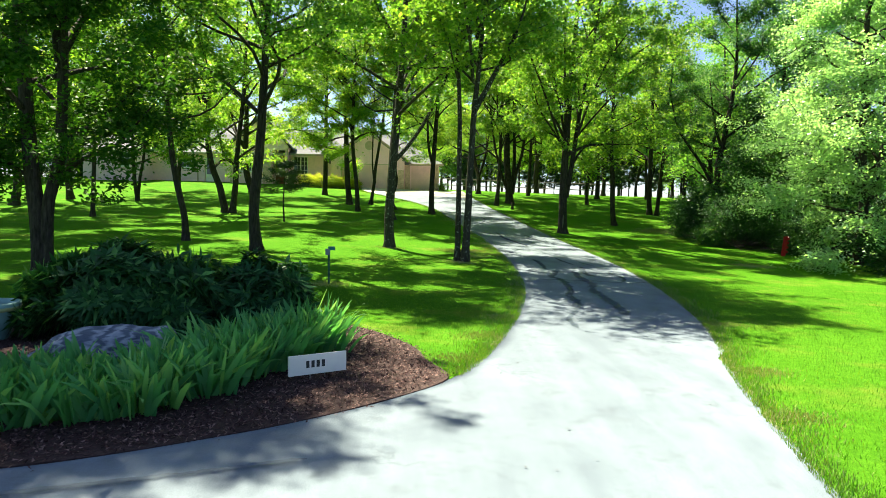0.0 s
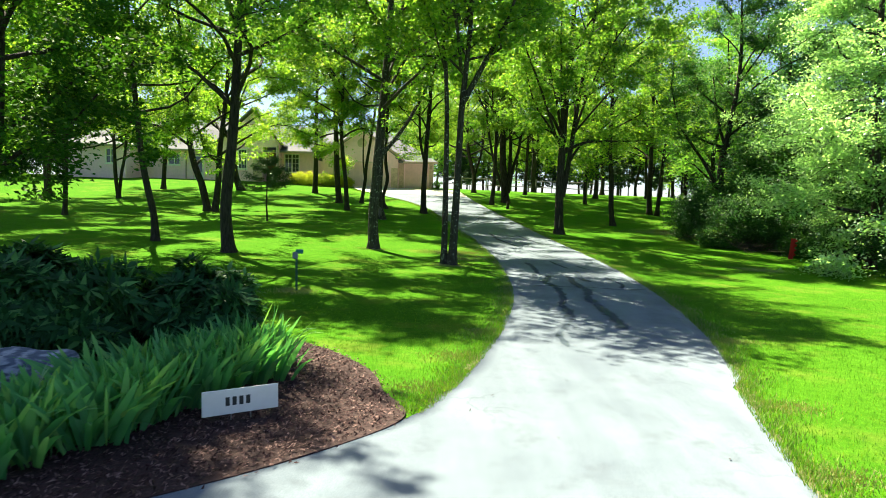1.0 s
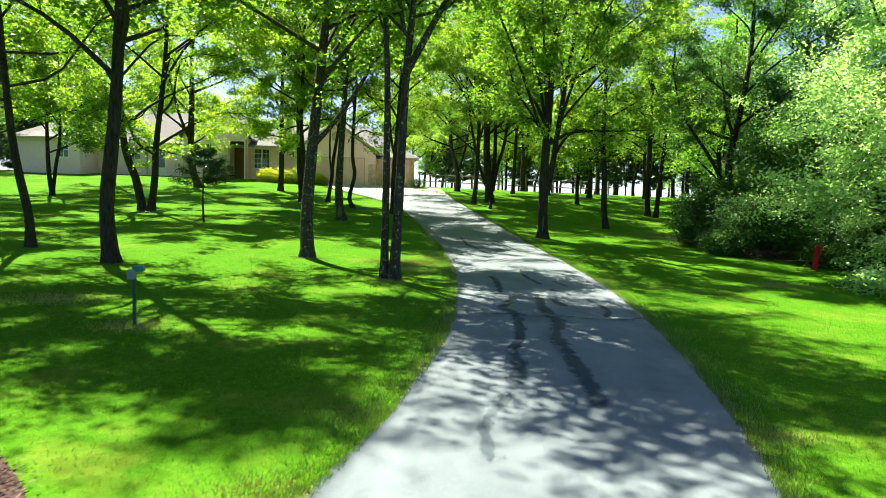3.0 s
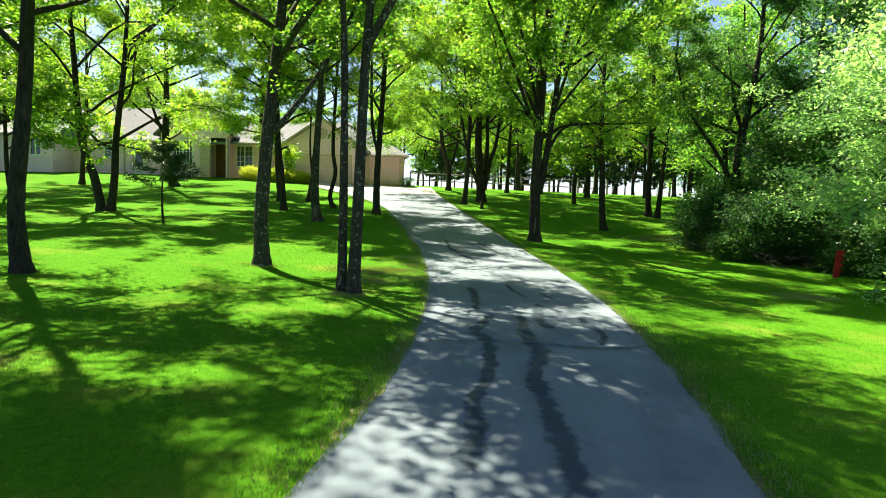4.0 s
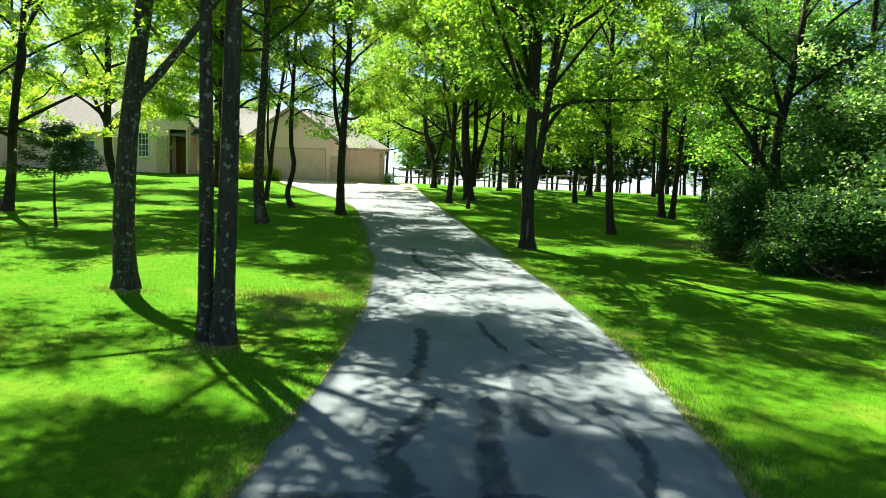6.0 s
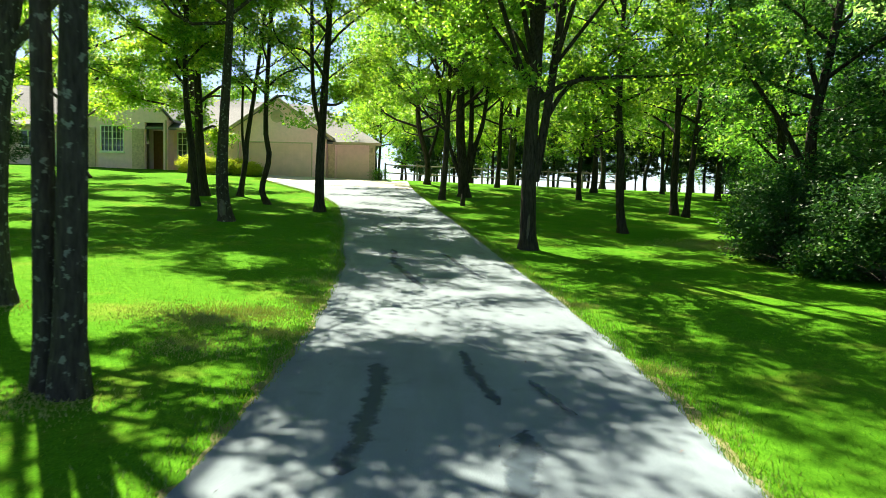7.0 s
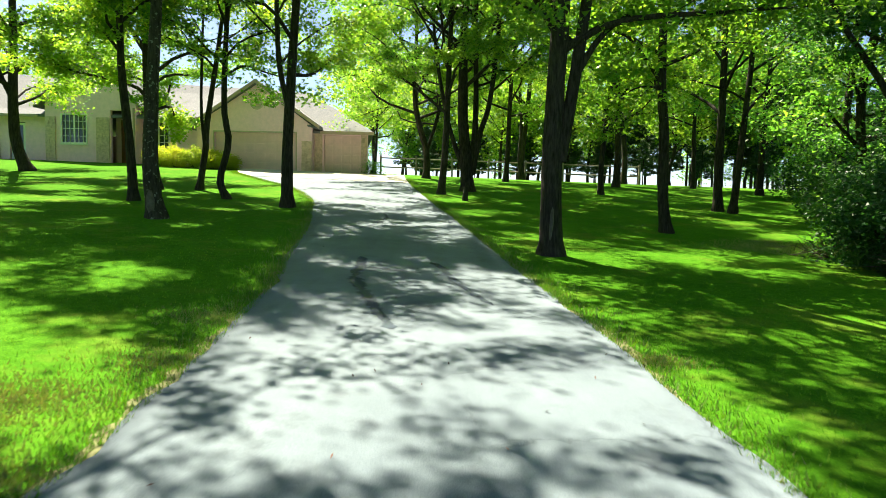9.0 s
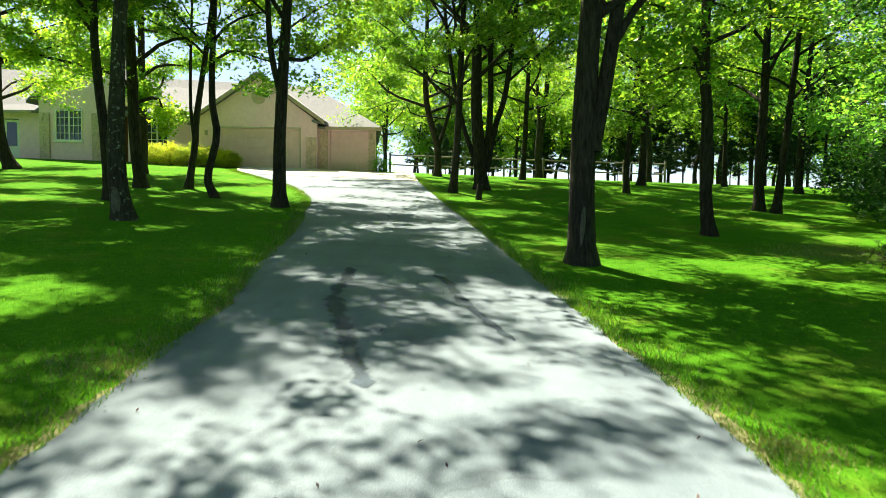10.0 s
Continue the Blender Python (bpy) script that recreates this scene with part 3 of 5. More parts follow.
tree(-6.55, 23.0, [[(0, 0, 0), (-0.1, 0, 1.5), (0.15, 0, 4), (0.35, 0, 6.5), (0.5, 0.2, 9.5), (0.4, 0, 12)]], [0.2], 4.6, 12.5, 5.6, 34000, 12, tall=1.35, size=0.14, limbs=[15], extra=[([(0.4, 0, 6.9), (0.9, 0, 7.6), (1.7, 0.2, 7.9), (2.3, 0.3, 8.8)], 0.06)])
tree(-9.75, 24.8, [[(0, 0, 0), (-0.05, 0, 1.0), (-0.35, 0, 2.4), (-0.55, 0, 4), (-0.95, 0.1, 7), (-1.0, 0, 10)]], [0.13], 4.0, 10.5, 5.8, 44000, 13, limbs=[16], size=0.14, extra=[([(-0.8, 0, 6.0), (-2.2, -0.8, 7.8), (-3.6, -1.6, 8.8), (-4.8, -2.2, 9.2)], 0.05), ([(-0.9, 0, 7.0), (-2.6, 0.2, 8.8), (-4.4, 0, 9.8), (-5.8, -0.4, 10.2)], 0.05), ([(-0.8, 0, 6.4), (-1.6, -1.8, 8.2), (-2.4, -3.4, 9.2), (-3.0, -4.8, 9.6)], 0.05), ([(-0.9, 0, 7.4), (-0.6, -1.6, 9.2), (-0.2, -3.2, 10.2), (0.2, -4.4, 10.6)], 0.05)])
tree(-2.15, 26.2, [[(0, 0, 0), (-0.02, 0, 1.5), (0.1, 0.05, 3.3), (0.35, 0.7, 6), (0.5, 1.8, 9), (0.6, 2.8, 12)]], [0.2], 5.2, 12.5, 7.3, 52000, 14, size=0.14, bark=BARK_PALE, limbs=[14], extra=[([(0.1, 0.05, 3.4), (0.7, 0.1, 4.1), (1.4, 0.4, 5.2), (2.1, 1.1, 6.8), (2.8, 2.0, 9.2), (3.2, 2.8, 11)], 0.09), ([(0.5, 1.8, 9.0), (1.2, 3.4, 10.2), (2.0, 4.8, 10.8), (2.6, 6.0, 11)], 0.06), ([(0.35, 0.7, 6), (1.4, 2.0, 8.2), (2.6, 3.2, 10.2), (3.3, 4.4, 11)], 0.06), ([(0.35, 0.7, 6.5), (0.9, 2.4, 8.6), (1.4, 4.0, 10.6), (1.6, 5.2, 11.6)], 0.06)], label="lawn tree with pale lichen-spotted bark and forked limb")
tree(0.62, 22.85, [[(-0.11, 0.06, 0), (-0.11, 0.06, 2), (-0.12, 0.06, 5), (-0.34, 0.1, 8), (-0.8, 0, 12.5)], [(0.15, -0.05, 0), (0.24, -0.1, 2.2), (0.36, -0.16, 5), (0.6, -0.3, 8), (0.5, -0.8, 12.5)]], [0.108, 0.14], 6.0, 13, 3.9, 27000, 15, tall=1.12, bark=BARK_PALE, limbs=[11, 13], extra=[([(0.38, -0.3, 5.2), (1.1, -0.2, 6.6), (1.8, 0.1, 8.0), (2.2, 0.3, 9.4)], 0.1), ([(0.3, -0.3, 6.2), (0.1, -1.6, 7.4), (-0.3, -3.0, 8.2), (-0.6, -4.2, 8.6)], 0.06), ([(0.4, -0.4, 7.6), (0.8, -2.0, 9.0), (0.9, -2.8, 9.5), (0.8, -3.6, 9.8)], 0.06), ([(0.2, -0.3, 7.8), (-0.4, -2.4, 9.4), (-0.7, -3.8, 10.0), (-0.8, -4.8, 10.2)], 0.06), ([(0.4, -0.3, 8.2), (0.3, -2.8, 9.9), (0.2, -3.5, 10.1), (0.0, -4.2, 10.2)], 0.06)], label="twin-stemmed tree with lichen-spotted grey bark beside drive")
tree(-12.6, 38.5, [[(-0.2, 0, 0), (-0.5, 0, 1.5), (-1.1, 0, 3.4), (-1.6, 0.3, 6.5), (-2, 0.2, 9.5)], [(0.2, 0, 0), (0.4, 0, 1.6), (0.5, 0, 3.4), (0.9, 0.1, 6), (1.2, 0, 9.5)]], [0.2, 0.18], 2.5, 10.5, 6.6, 36000, 16, lean_up=0.36, leaf=LEAF_LIGHT, limbs=[9, 9], extra=[([(0.9, 0.1, 7.5), (2.3, 1.4, 9.2), (3.7, 2.6, 10.6), (4.6, 3.4, 11.4)], 0.07), ([(0.7, 0, 6), (2.2, -0.4, 8.0), (3.8, -0.2, 9.6), (5.0, 0.4, 10.6)], 0.07)], label="lawn tree forking low into two dark stems")
tree(-17.5, 32.7, [straight(9, 0.4, 0, 0.1, 3)], [0.11], 2.7, 9.5, 6.4, 42000, 17, lean_up=0.36, tall=2.0, limbs=[18])
tree(-19.6, 27.2, [straight(10, 0.3, 0, 0.2, 44)], [0.2], 3.2, 11, 6.0, 42000, 30, limbs=[18], size=0.15, tall=1.7)
tree(-24.7, 43.5, [straight(10, -0.4, 0, 0.2, 4), straight(9.5, 1.4, 0, 0.2, 5)], [0.22, 0.16], 3.2, 11, 6.6, 30000, 18, tall=1.9)
tree(-24.8, 37.9, [straight(10, 0.3, 0, 0.2, 6)], [0.24], 3.0, 11, 6.8, 28000, 19, tall=1.9, limbs=[18])
tree(-9.6, 53.0, [straight(10, 0.4, 0, 0.2, 7)], [0.2], 2.5, 10.5, 4.2, 24000, 20, tall=1.9, lean_up=0.36, leaf=LEAF_LIGHT)
tree(-6.75, 47.1, [straight(10.5, -0.2, 0, 0.15, 8)], [0.21], 2.8, 11, 4.4, 32000, 21, tall=2.1, extra=[([(-0.1, 0, 7), (-1.4, -1.0, 9.2), (-2.6, -1.8, 10.2), (-3.6, -2.4, 10.6)], 0.05), ([(-0.1, 0, 8), (-1.8, 0.2, 10.0), (-3.2, 0.4, 10.9), (-4.4, 0.5, 11.2)], 0.05)], lean_up=0.36, leaf=LEAF_LIGHT)
tree(-5.6, 42.9, [straight(10, -0.5, 0, 0.12, 9)], [0.15], 4.5, 10.5, 4.2, 26000, 22, tall=1.8, extra=[([(-0.3, 0, 7), (-1.6, -0.6, 9.0), (-2.8, -1.0, 9.9), (-3.8, -1.2, 10.2)], 0.05), ([(-0.3, 0, 7.6), (-2.0, 0.6, 9.6), (-3.6, 1.0, 10.5), (-4.8, 1.2, 10.8)], 0.05), ([(-0.3, 0, 7.2), (-1.0, 1.6, 9.2), (-1.6, 2.8, 10.2), (-2.0, 3.8, 10.5)], 0.05)])
tree(-5.3, 47.6, [[(0, 0, 0), (0.25, 0, 1.6), (0.35, 0, 2.8), (0.8, 0, 5), (1.4, 0.1, 8)], [(0.25, 0, 1.5), (0.1, 0, 3.4), (0.2, 0, 6), (0.1, 0, 8.5)]], [0.13, 0.07], 4.6, 9.5, 4.6, 14015, 23, tall=1.7, leaf=LEAF_LIGHT, limbs=[7, 7])
tree(-3.3, 44.9, [[(0, 0, 0), (-0.25, 0, 0.7), (0.05, 0, 2), (-0.1, 0, 3.5), (0.1, 0, 6), (0.4, 0, 9.5)]], [0.125], 4.4, 10, 3.6, 13000, 24, tall=2.0, extra=[([(0.0, 0, 4.3), (0.6, 0, 4.6), (1.3, 0, 4.4), (2.1, 0.1, 4.2)], 0.05)])
SCARRED = tree(-3.05, 38.8, [[(0, 0, 0), (-0.15, 0, 1.2), (-0.1, 0, 3), (0.1, 0, 6), (0.3, 0, 10)]], [0.21], 6.4, 11, 4.7, 17000, 25, tall=1.25, bark=BARK_PALE, limbs=[13], label="lawn tree with pale scar at base of trunk")
tree(-0.8, 43.2, [[(0, 0, 0), (0, 0, 1.8), (0.1, 0, 4), (0.35, 0, 7), (0.3, 0, 11)], [(0.02, 0, 3.2), (-0.3, 0, 4.6), (-0.4, 0, 7), (-0.6, 0, 10)]], [0.19, 0.11], 4.2, 11.5, 4.1, 18000, 26, leaf=LEAF_LIGHT, limbs=[9, 7])
tree(-15.3, 52.8, [[(0, 0, 0), (-0.45, 0, 1.2), (-0.6, 0, 3), (-0.5, 0, 5.5), (-0.6, 0, 9)], [(-0.6, 0, 3.2), (-1.4, 0, 4.6), (-2.2, 0, 6.2), (-2.8, 0, 7.5)]], [0.27, 0.13], 2.7, 10, 4.8, 22000, 27, tall=1.9, lean_up=0.36, leaf=LEAF_LIGHT, limbs=[9, 6])
tree(-20.5, 44, [straight(8, -0.3, 0, 0.2, 10), straight(8, 0.8, 0, 0.2, 11)], [0.13, 0.11], 2.4, 9, 4.5, 19109, 28, lean_up=0.36)
tree(-20.8, 51.5, [straight(9, 0.3, 0, 0.2, 12)], [0.17], 2.5, 9.5, 5.1, 19109, 29, lean_up=0.36, leaf=LEAF_LIGHT)
# right of the drive
THICK = tree(6.55, 35.9, [[(0, 0, 0), (-0.05, 0, 1.5), (0, 0, 4), (0.1, -0.7, 7), (0.4, -2.0, 12)], [(0.12, 0, 2.0), (0.35, 0, 3.6), (0.75, -0.1, 5.8), (1.3, -0.8, 8.5), (1.6, -1.6, 11)]], [0.235, 0.15], 4.0, 12.5, 6.2, 52000, 31, limbs=[11, 9], extra=[([(0.3, 0, 3.6), (0.9, 0, 4.6), (1.9, 0.2, 5.4), (3.0, 0.2, 6.4)], 0.08), ([(-0.05, 0, 4.6), (-0.7, 0, 5.6), (-1.5, 0, 6.8), (-2.0, 0, 8.5)], 0.07), ([(0, 0, 5), (-0.8, -1.5, 7.5), (-1.8, -3.2, 9.5), (-2.4, -5, 11)], 0.08), ([(0, 0, 5.2), (-0.5, -2.2, 7.4), (-1.0, -4.5, 8.9), (-1.3, -6.3, 9.9)], 0.075), ([(0.5, 0, 5), (0.9, -2, 7.2), (1.3, -4, 8.7), (1.8, -5.5, 9.6)], 0.07), ([(-0.3, 0, 5), (-1.6, -2, 7.5), (-2.8, -4, 9.3), (-3.4, -5.6, 10.3)], 0.07), ([(0, 0, 6.5), (-0.8, 2.2, 9.2), (-1.4, 4.2, 10.6), (-1.8, 5.8, 11)], 0.07), ([(0.2, 0, 7), (0.6, 2.4, 9.8), (0.8, 4.6, 11.2), (0.9, 6.2, 11.6)], 0.07)], label="thick-trunked tree with furrowed dark bark beside drive")
tree(10.75, 41.3, [[(0, 0, 0), (-0.15, 0, 1.2), (-0.2, 0, 3), (-0.35, 0, 5), (-0.2, 0, 10)]], [0.17], 3.8, 10.5, 4.3, 12000, 32, tall=1.5, extra=[([(-0.3, 0, 4.2), (-1.0, 0, 4.2), (-1.9, 0, 3.7)], 0.04)])
tree(4.05, 50.7, [straight(10.5, 0.3, 0, 0.12, 13)], [0.16], 3.4, 11, 5.8, 42000, 33, tall=1.9, leaf=LEAF_LIGHT, extra=[([(0, 0, 6.5), (-0.3, -2.0, 8.8), (-0.2, -4.0, 10.0), (0, -5.6, 10.4)], 0.06), ([(0, 0, 7.5), (-1.6, -1.6, 9.6), (-2.8, -3.0, 10.8), (-3.6, -4.2, 11.2)], 0.06), ([(0, 0, 7.0), (1.5, -1.8, 9.2), (2.6, -3.4, 10.4), (3.4, -4.8, 10.8)], 0.06)])
tree(5.25, 52.5, [[(0, 0, 0), (-0.1, 0, 1.4), (-0.3, 0, 4), (-0.3, 0, 7), (-0.2, 0, 11)], [(0.2, 0, 0.8), (0.5, 0, 2.6), (1.0, 0, 4.4), (1.5, 0, 8)], [(-0.2, 0, 1.0), (-0.9, 0, 3.0), (-1.5, 0, 5.2), (-2, 0, 8)], [(0.1, 0, 1.2), (0.3, 0, 3.4), (0.2, 0, 7), (0.4, 0, 10)]], [0.3, 0.15, 0.12, 0.16], 4.2, 11.5, 6.0, 42000, 34, limbs=[7, 6, 6, 6], extra=[([(0, 0, 7), (0.5, -2.5, 9.5), (1.0, -4.5, 10.5), (1.2, -6.0, 11)], 0.07), ([(0.8, 0, 7), (2.0, -2.5, 9.4), (3.4, -4.4, 10.5), (4.4, -5.8, 11)], 0.07)], label="many-stemmed lawn tree with spreading dark trunks")
tree(3.1, 59.5, [straight(9, -0.8, -0.6, 0.2, 14), straight(8, 1.3, 0, 0.2, 15)], [0.2, 0.12], 3.0, 10, 5.6, 30000, 35, leaf=LEAF_LIGHT, limbs=[13, 9], low_reach=1.1, lean_up=0.3, extra=[([(0, 0, 4.4), (-1.2, -1.2, 6.0), (-2.4, -2.6, 7.0), (-3.4, -3.8, 7.4)], 0.06), ([(-0.1, 0, 5.4), (-1.4, -0.4, 7.4), (-2.6, -1.2, 8.8), (-3.8, -1.8, 9.6)], 0.06)])
tree(11.7, 53.8, [straight(10, 0.4, 0, 0.15, 16)], [0.14], 3.0, 10.5, 4.6, 16380, 36, tall=2.0)
tree(13.7, 58.9, [straight(11, -0.2, 0, 0.15, 17)], [0.2], 3.2, 11.5, 4.1, 13650, 37)
tree(15.25, 48.7, [straight(10, -0.5, 0, 0.15, 18), [(0.35, -0.6, 0), (0.5, -0.6, 2), (0.8, -0.5, 5), (1.2, -0.5, 9)]], [0.19, 0.15], 3.6, 10.5, 5.4, 23812, 38, limbs=[9, 8])
tree(9.1, 65.0, [straight(10, 0.5, 0, 0.2, 19), straight(9, -0.9, 0, 0.2, 20)], [0.2, 0.14], 3.4, 11, 4.3, 15000, 39, leaf=LEAF_LIGHT)
tree(15.6, 64.5, [straight(11, 0.2, 0, 0.2, 21)], [0.2], 3.4, 11.5, 4.3, 13650, 40)
tree(18.6, 60.5, [straight(10, 0.2, 0, 0.15, 22)], [0.13], 3.6, 10.5, 4.8, 15375, 41)
tree(7.6, 59.5, [straight(10, 0.3, 0, 0.2, 23)], [0.16], 3.6, 10.5, 4.9, 15990, 42)



def scar(tree_ob, x, z, y, w, h, lean=0.0):
    """Pale healed wound on the side of a trunk that faces the street."""
    bm = bmesh.new()
    bmesh.ops.create_icosphere(bm, subdivisions=3, radius=1.0)
    for v in bm.verts:
        k = 1 + 0.25 * noise.noise(v.co * 2.3 + Vector((x, z, 0)))
        v.co = Vector((v.co.x * w * k + x + lean * v.co.z * h, v.co.y * 0.035 + y, v.co.z * h * k + z))
    part("bark_scar", bm, SCAR, tree_ob, "pale grey-brown wound in the bark", True)


scar(SCARRED, -0.06, 0.42, -0.225, 0.1, 0.34, -0.05)
scar(THICK, -0.05, 0.7, -0.235, 0.04, 0.34, 0.05)

# the wood on the right
tree(17.5, 27.6, [straight(11, 0.2, 0, 0.2, 30), straight(10, 1.3, 0.5, 0.3, 31)], [0.2, 0.14], 0.9, 12.5, 4.6, 140000, 50, leaf=LEAF_MAPLE, label="young maple with dense pale leaves down to ground", limbs=[24, 20], size=0.125, spread=0.3, low_reach=1.05, lean_up=0.16, group=WOOD, name="maple_tree", twig_n=8, flat=0.55)
tree(16.1, 38.4, [[(0, 0, 0), (-0.1, 0, 2), (-0.2, 0, 4), (0.2, 0, 6), (0.6, 0, 9), (0.4, 0, 13)]], [0.22], 4.5, 13, 5.0, 48000, 51, size=0.12, tall=1.15, leaf=LEAF_WOOD, limbs=[12], extra=[([(-0.2, 0, 2.5), (-1.2, 0, 4.2), (-2.6, 0, 6.2), (-3.2, 0, 8.5)], 0.11), ([(0, 0, 5), (-0.5, 0, 6.5), (-0.9, 0, 9)], 0.1)], label="wood-edge tree with curved dark limbs", group=WOOD)
for k, (x, y, h) in enumerate([(20.5, 33.0, 12), (22.5, 26, 13), (20.5, 40.5, 12), (17.8, 43.5, 10), (23.5, 36.5, 14), (26, 31, 14), (24, 45, 13), (21.5, 51, 12), (27, 40, 14), (22, 19, 12), (26, 54, 13), (20.8, 57, 10), (31, 47, 15), (31, 26, 14), (30, 18, 13), (34, 36, 15)]):
    tree(x, y, [straight(h, 0.3, 0, 0.25, 60 + k)], [0.1 + h * 0.009], 1.6 if k < 9 else 2.5, h * 1.05, 3.9, 15000 if k < 9 else 5000, 70 + k, leaf=LEAF_DARK if k % 4 == 3 else LEAF_WOOD, label="dense wood-edge tree in full dark green leaf", group=WOOD, size=0.15 if k < 9 else 0.24, spread=0.42, tall=1.3, lean_up=0.2, twig_n=6 if k < 9 else 3)


# saplings that close the wood's edge between undergrowth and crowns
for k, (x, y, h) in enumerate([(16.9, 34.4, 6), (18.2, 33.0, 6.5), (17.3, 37.4, 7.5), (19.4, 31.0, 6.5), (20.4, 35.2, 8), (20.4, 41.6, 6.5), (21.2, 38.6, 8)]):
    tree(x, y, [straight(h, 0.2, 0, 0.15, 140 + k), straight(h * 0.8, 0.9, -0.4, 0.2, 160 + k)], [0.055, 0.04], 0.9, h * 1.05, 2.3, 19000, 180 + k, leaf=LEAF_UNDER if k % 3 else LEAF_WOOD, label="slim understory sapling in dense dark leaf", limbs=[13, 10], size=0.13, spread=0.36, low_reach=1.1, lean_up=0.25, group="saplings of the wood", name="sapling", twig_n=4, tall=1.0)


def shrub(x, y, rx, ry, h, n_leaf, seed, leaf, label, size=0.13, name="shrub", aspect=0.5, group="", stems=14, clump=40, puff=0.2):
    rng = np.random.default_rng(seed)
    ob = thing(name, label, "shrub", (x, y, gz(x, y) - 0.03), group)
    wood, tips = [], []
    for _ in range(stems):
        a, q = rng.uniform(0, 6.28), rng.uniform(0.25, 1.0) ** 0.6
        e = np.array([math.cos(a) * rx * q * 0.9, math.sin(a) * ry * q * 0.9, h * (0.55 + 0.4 * math.sqrt(max(0, 1 - q * q)))])
        s = np.array([e[0] * 0.15, e[1] * 0.15, 0])
        lp = spline([s, e * np.array([0.5, 0.5, 0.6]) + rng.normal(0, 0.05, 3), e], 7)
        wood.append(tube(lp, np.linspace(0.018, 0.005, 7), 5))
    v, f = join(wood)
    finish("branchwork", mesh_from("branchwork", v, f), BARK, ob, smooth=True)
    m = max(12, n_leaf // clump)
    u = rng.normal(0, 1, (m, 3))
    u /= np.linalg.norm(u, axis=1)[:, None]
    lump = 1 + 0.25 * np.sin(u[:, 0] * 5 + seed) * np.cos(u[:, 1] * 6 + seed * 2) + 0.15 * np.sin(u[:, 2] * 9 + u[:, 0] * 7)
    rad = rng.uniform(0.3, 1.0, m) ** 0.45 * lump
    hub = u * rad[:, None] * np.array([rx, ry, h * 0.5]) + np.array([0, 0, h * 0.5])
    c = np.repeat(hub, clump, axis=0)
    c = c + rng.normal(0, 1, c.shape) * puff * np.array([1, 1, 0.7]) * np.repeat(rng.uniform(0.6, 1.3, m), clump)[:, None]
    c = c[c[:, 2] > 0.04]
    lv, lf = leaves(c, size, rng, aspect + 0.05, up=0.3, droop=0.15, corners=3)
    finish("foliage", mesh_from("foliage", lv, lf), leaf, ob)
    return ob


UNDER = "undergrowth along the wood"
for k, (x, y, rx, h) in enumerate([(13.9, 35.8, 1.5, 2.4), (15.2, 33.6, 1.9, 2.7), (17.0, 32.2, 1.7, 2.2), (18.6, 30.4, 2.0, 2.6), (17.4, 24.6, 1.6, 2.2), (19.0, 22.0, 2.2, 3.0), (17.6, 39.5, 2.2, 3.0), (20, 36, 2.6, 3.4), (15.2, 37.8, 2.0, 2.6), (21.5, 29, 2.6, 3.2), (19.5, 46, 2.4, 2.6), (22, 42, 2.8, 3.4), (24.5, 49, 3, 3), (21.8, 17, 2.4, 3.0), (13.9, 33.4, 0.9, 1.1), (16.6, 30.9, 0.8, 0.9), (23.5, 55, 3, 2.6), (28, 58, 4, 2.5), (-37, 60, 2.6, 3.2), (-41, 64, 3, 3.4), (-45, 58, 3, 3.2), (-35.2, 64.5, 1.9, 3.2), (-37.6, 67.5, 2.4, 3.4)]):
    shrub(x, y, rx, rx * 0.9, h, int((10000 if k < 7 or k in (14, 15) else 3800) * rx), 200 + k, LEAF_WOOD if k > 6 and k % 3 == 2 else LEAF_UNDER, "dense dark green undergrowth shrub at wood edge", 0.098 if k < 7 or k in (14, 15) else 0.15, group=UNDER, stems=26)



def brush(x, y, r, n, seed):
    """A tangle of dead sticks."""
    rng = np.random.default_rng(seed)
    ps = []
    for _ in range(n):
        a, b = rng.uniform(0, 6.28), rng.normal(0, r * 0.5, 2)
        L, up = rng.uniform(0.25, 0.85), rng.uniform(-0.1, 0.7)
        p0 = np.array([b[0], b[1], rng.uniform(0.0, 0.35)])
        d = np.array([math.cos(a), math.sin(a), up]) * L
        ps.append(tube([p0, p0 + d * 0.5 + rng.normal(0, 0.06, 3), p0 + d], [0.009, 0.007, 0.003], 4))
    v, f = join(ps)
    ob = thing("brush_pile", "tangle of dead grey sticks under the shrubs", "brush", (x, y, gz(x, y)), "dead brush")
    part_ob = finish("stick_tangle", mesh_from("stick_tangle", v, f), TWIG, ob, smooth=True)
    part_ob["kind"] = "stuff"


for k, (x, y, r) in enumerate([(13.8, 34.4, 0.9), (14.9, 32.2, 1.0), (16.6, 31.0, 1.1), (13.4, 37.3, 0.8), (15.8, 32.8, 1.2)]):
    brush(x, y, r, 90, 640 + k)

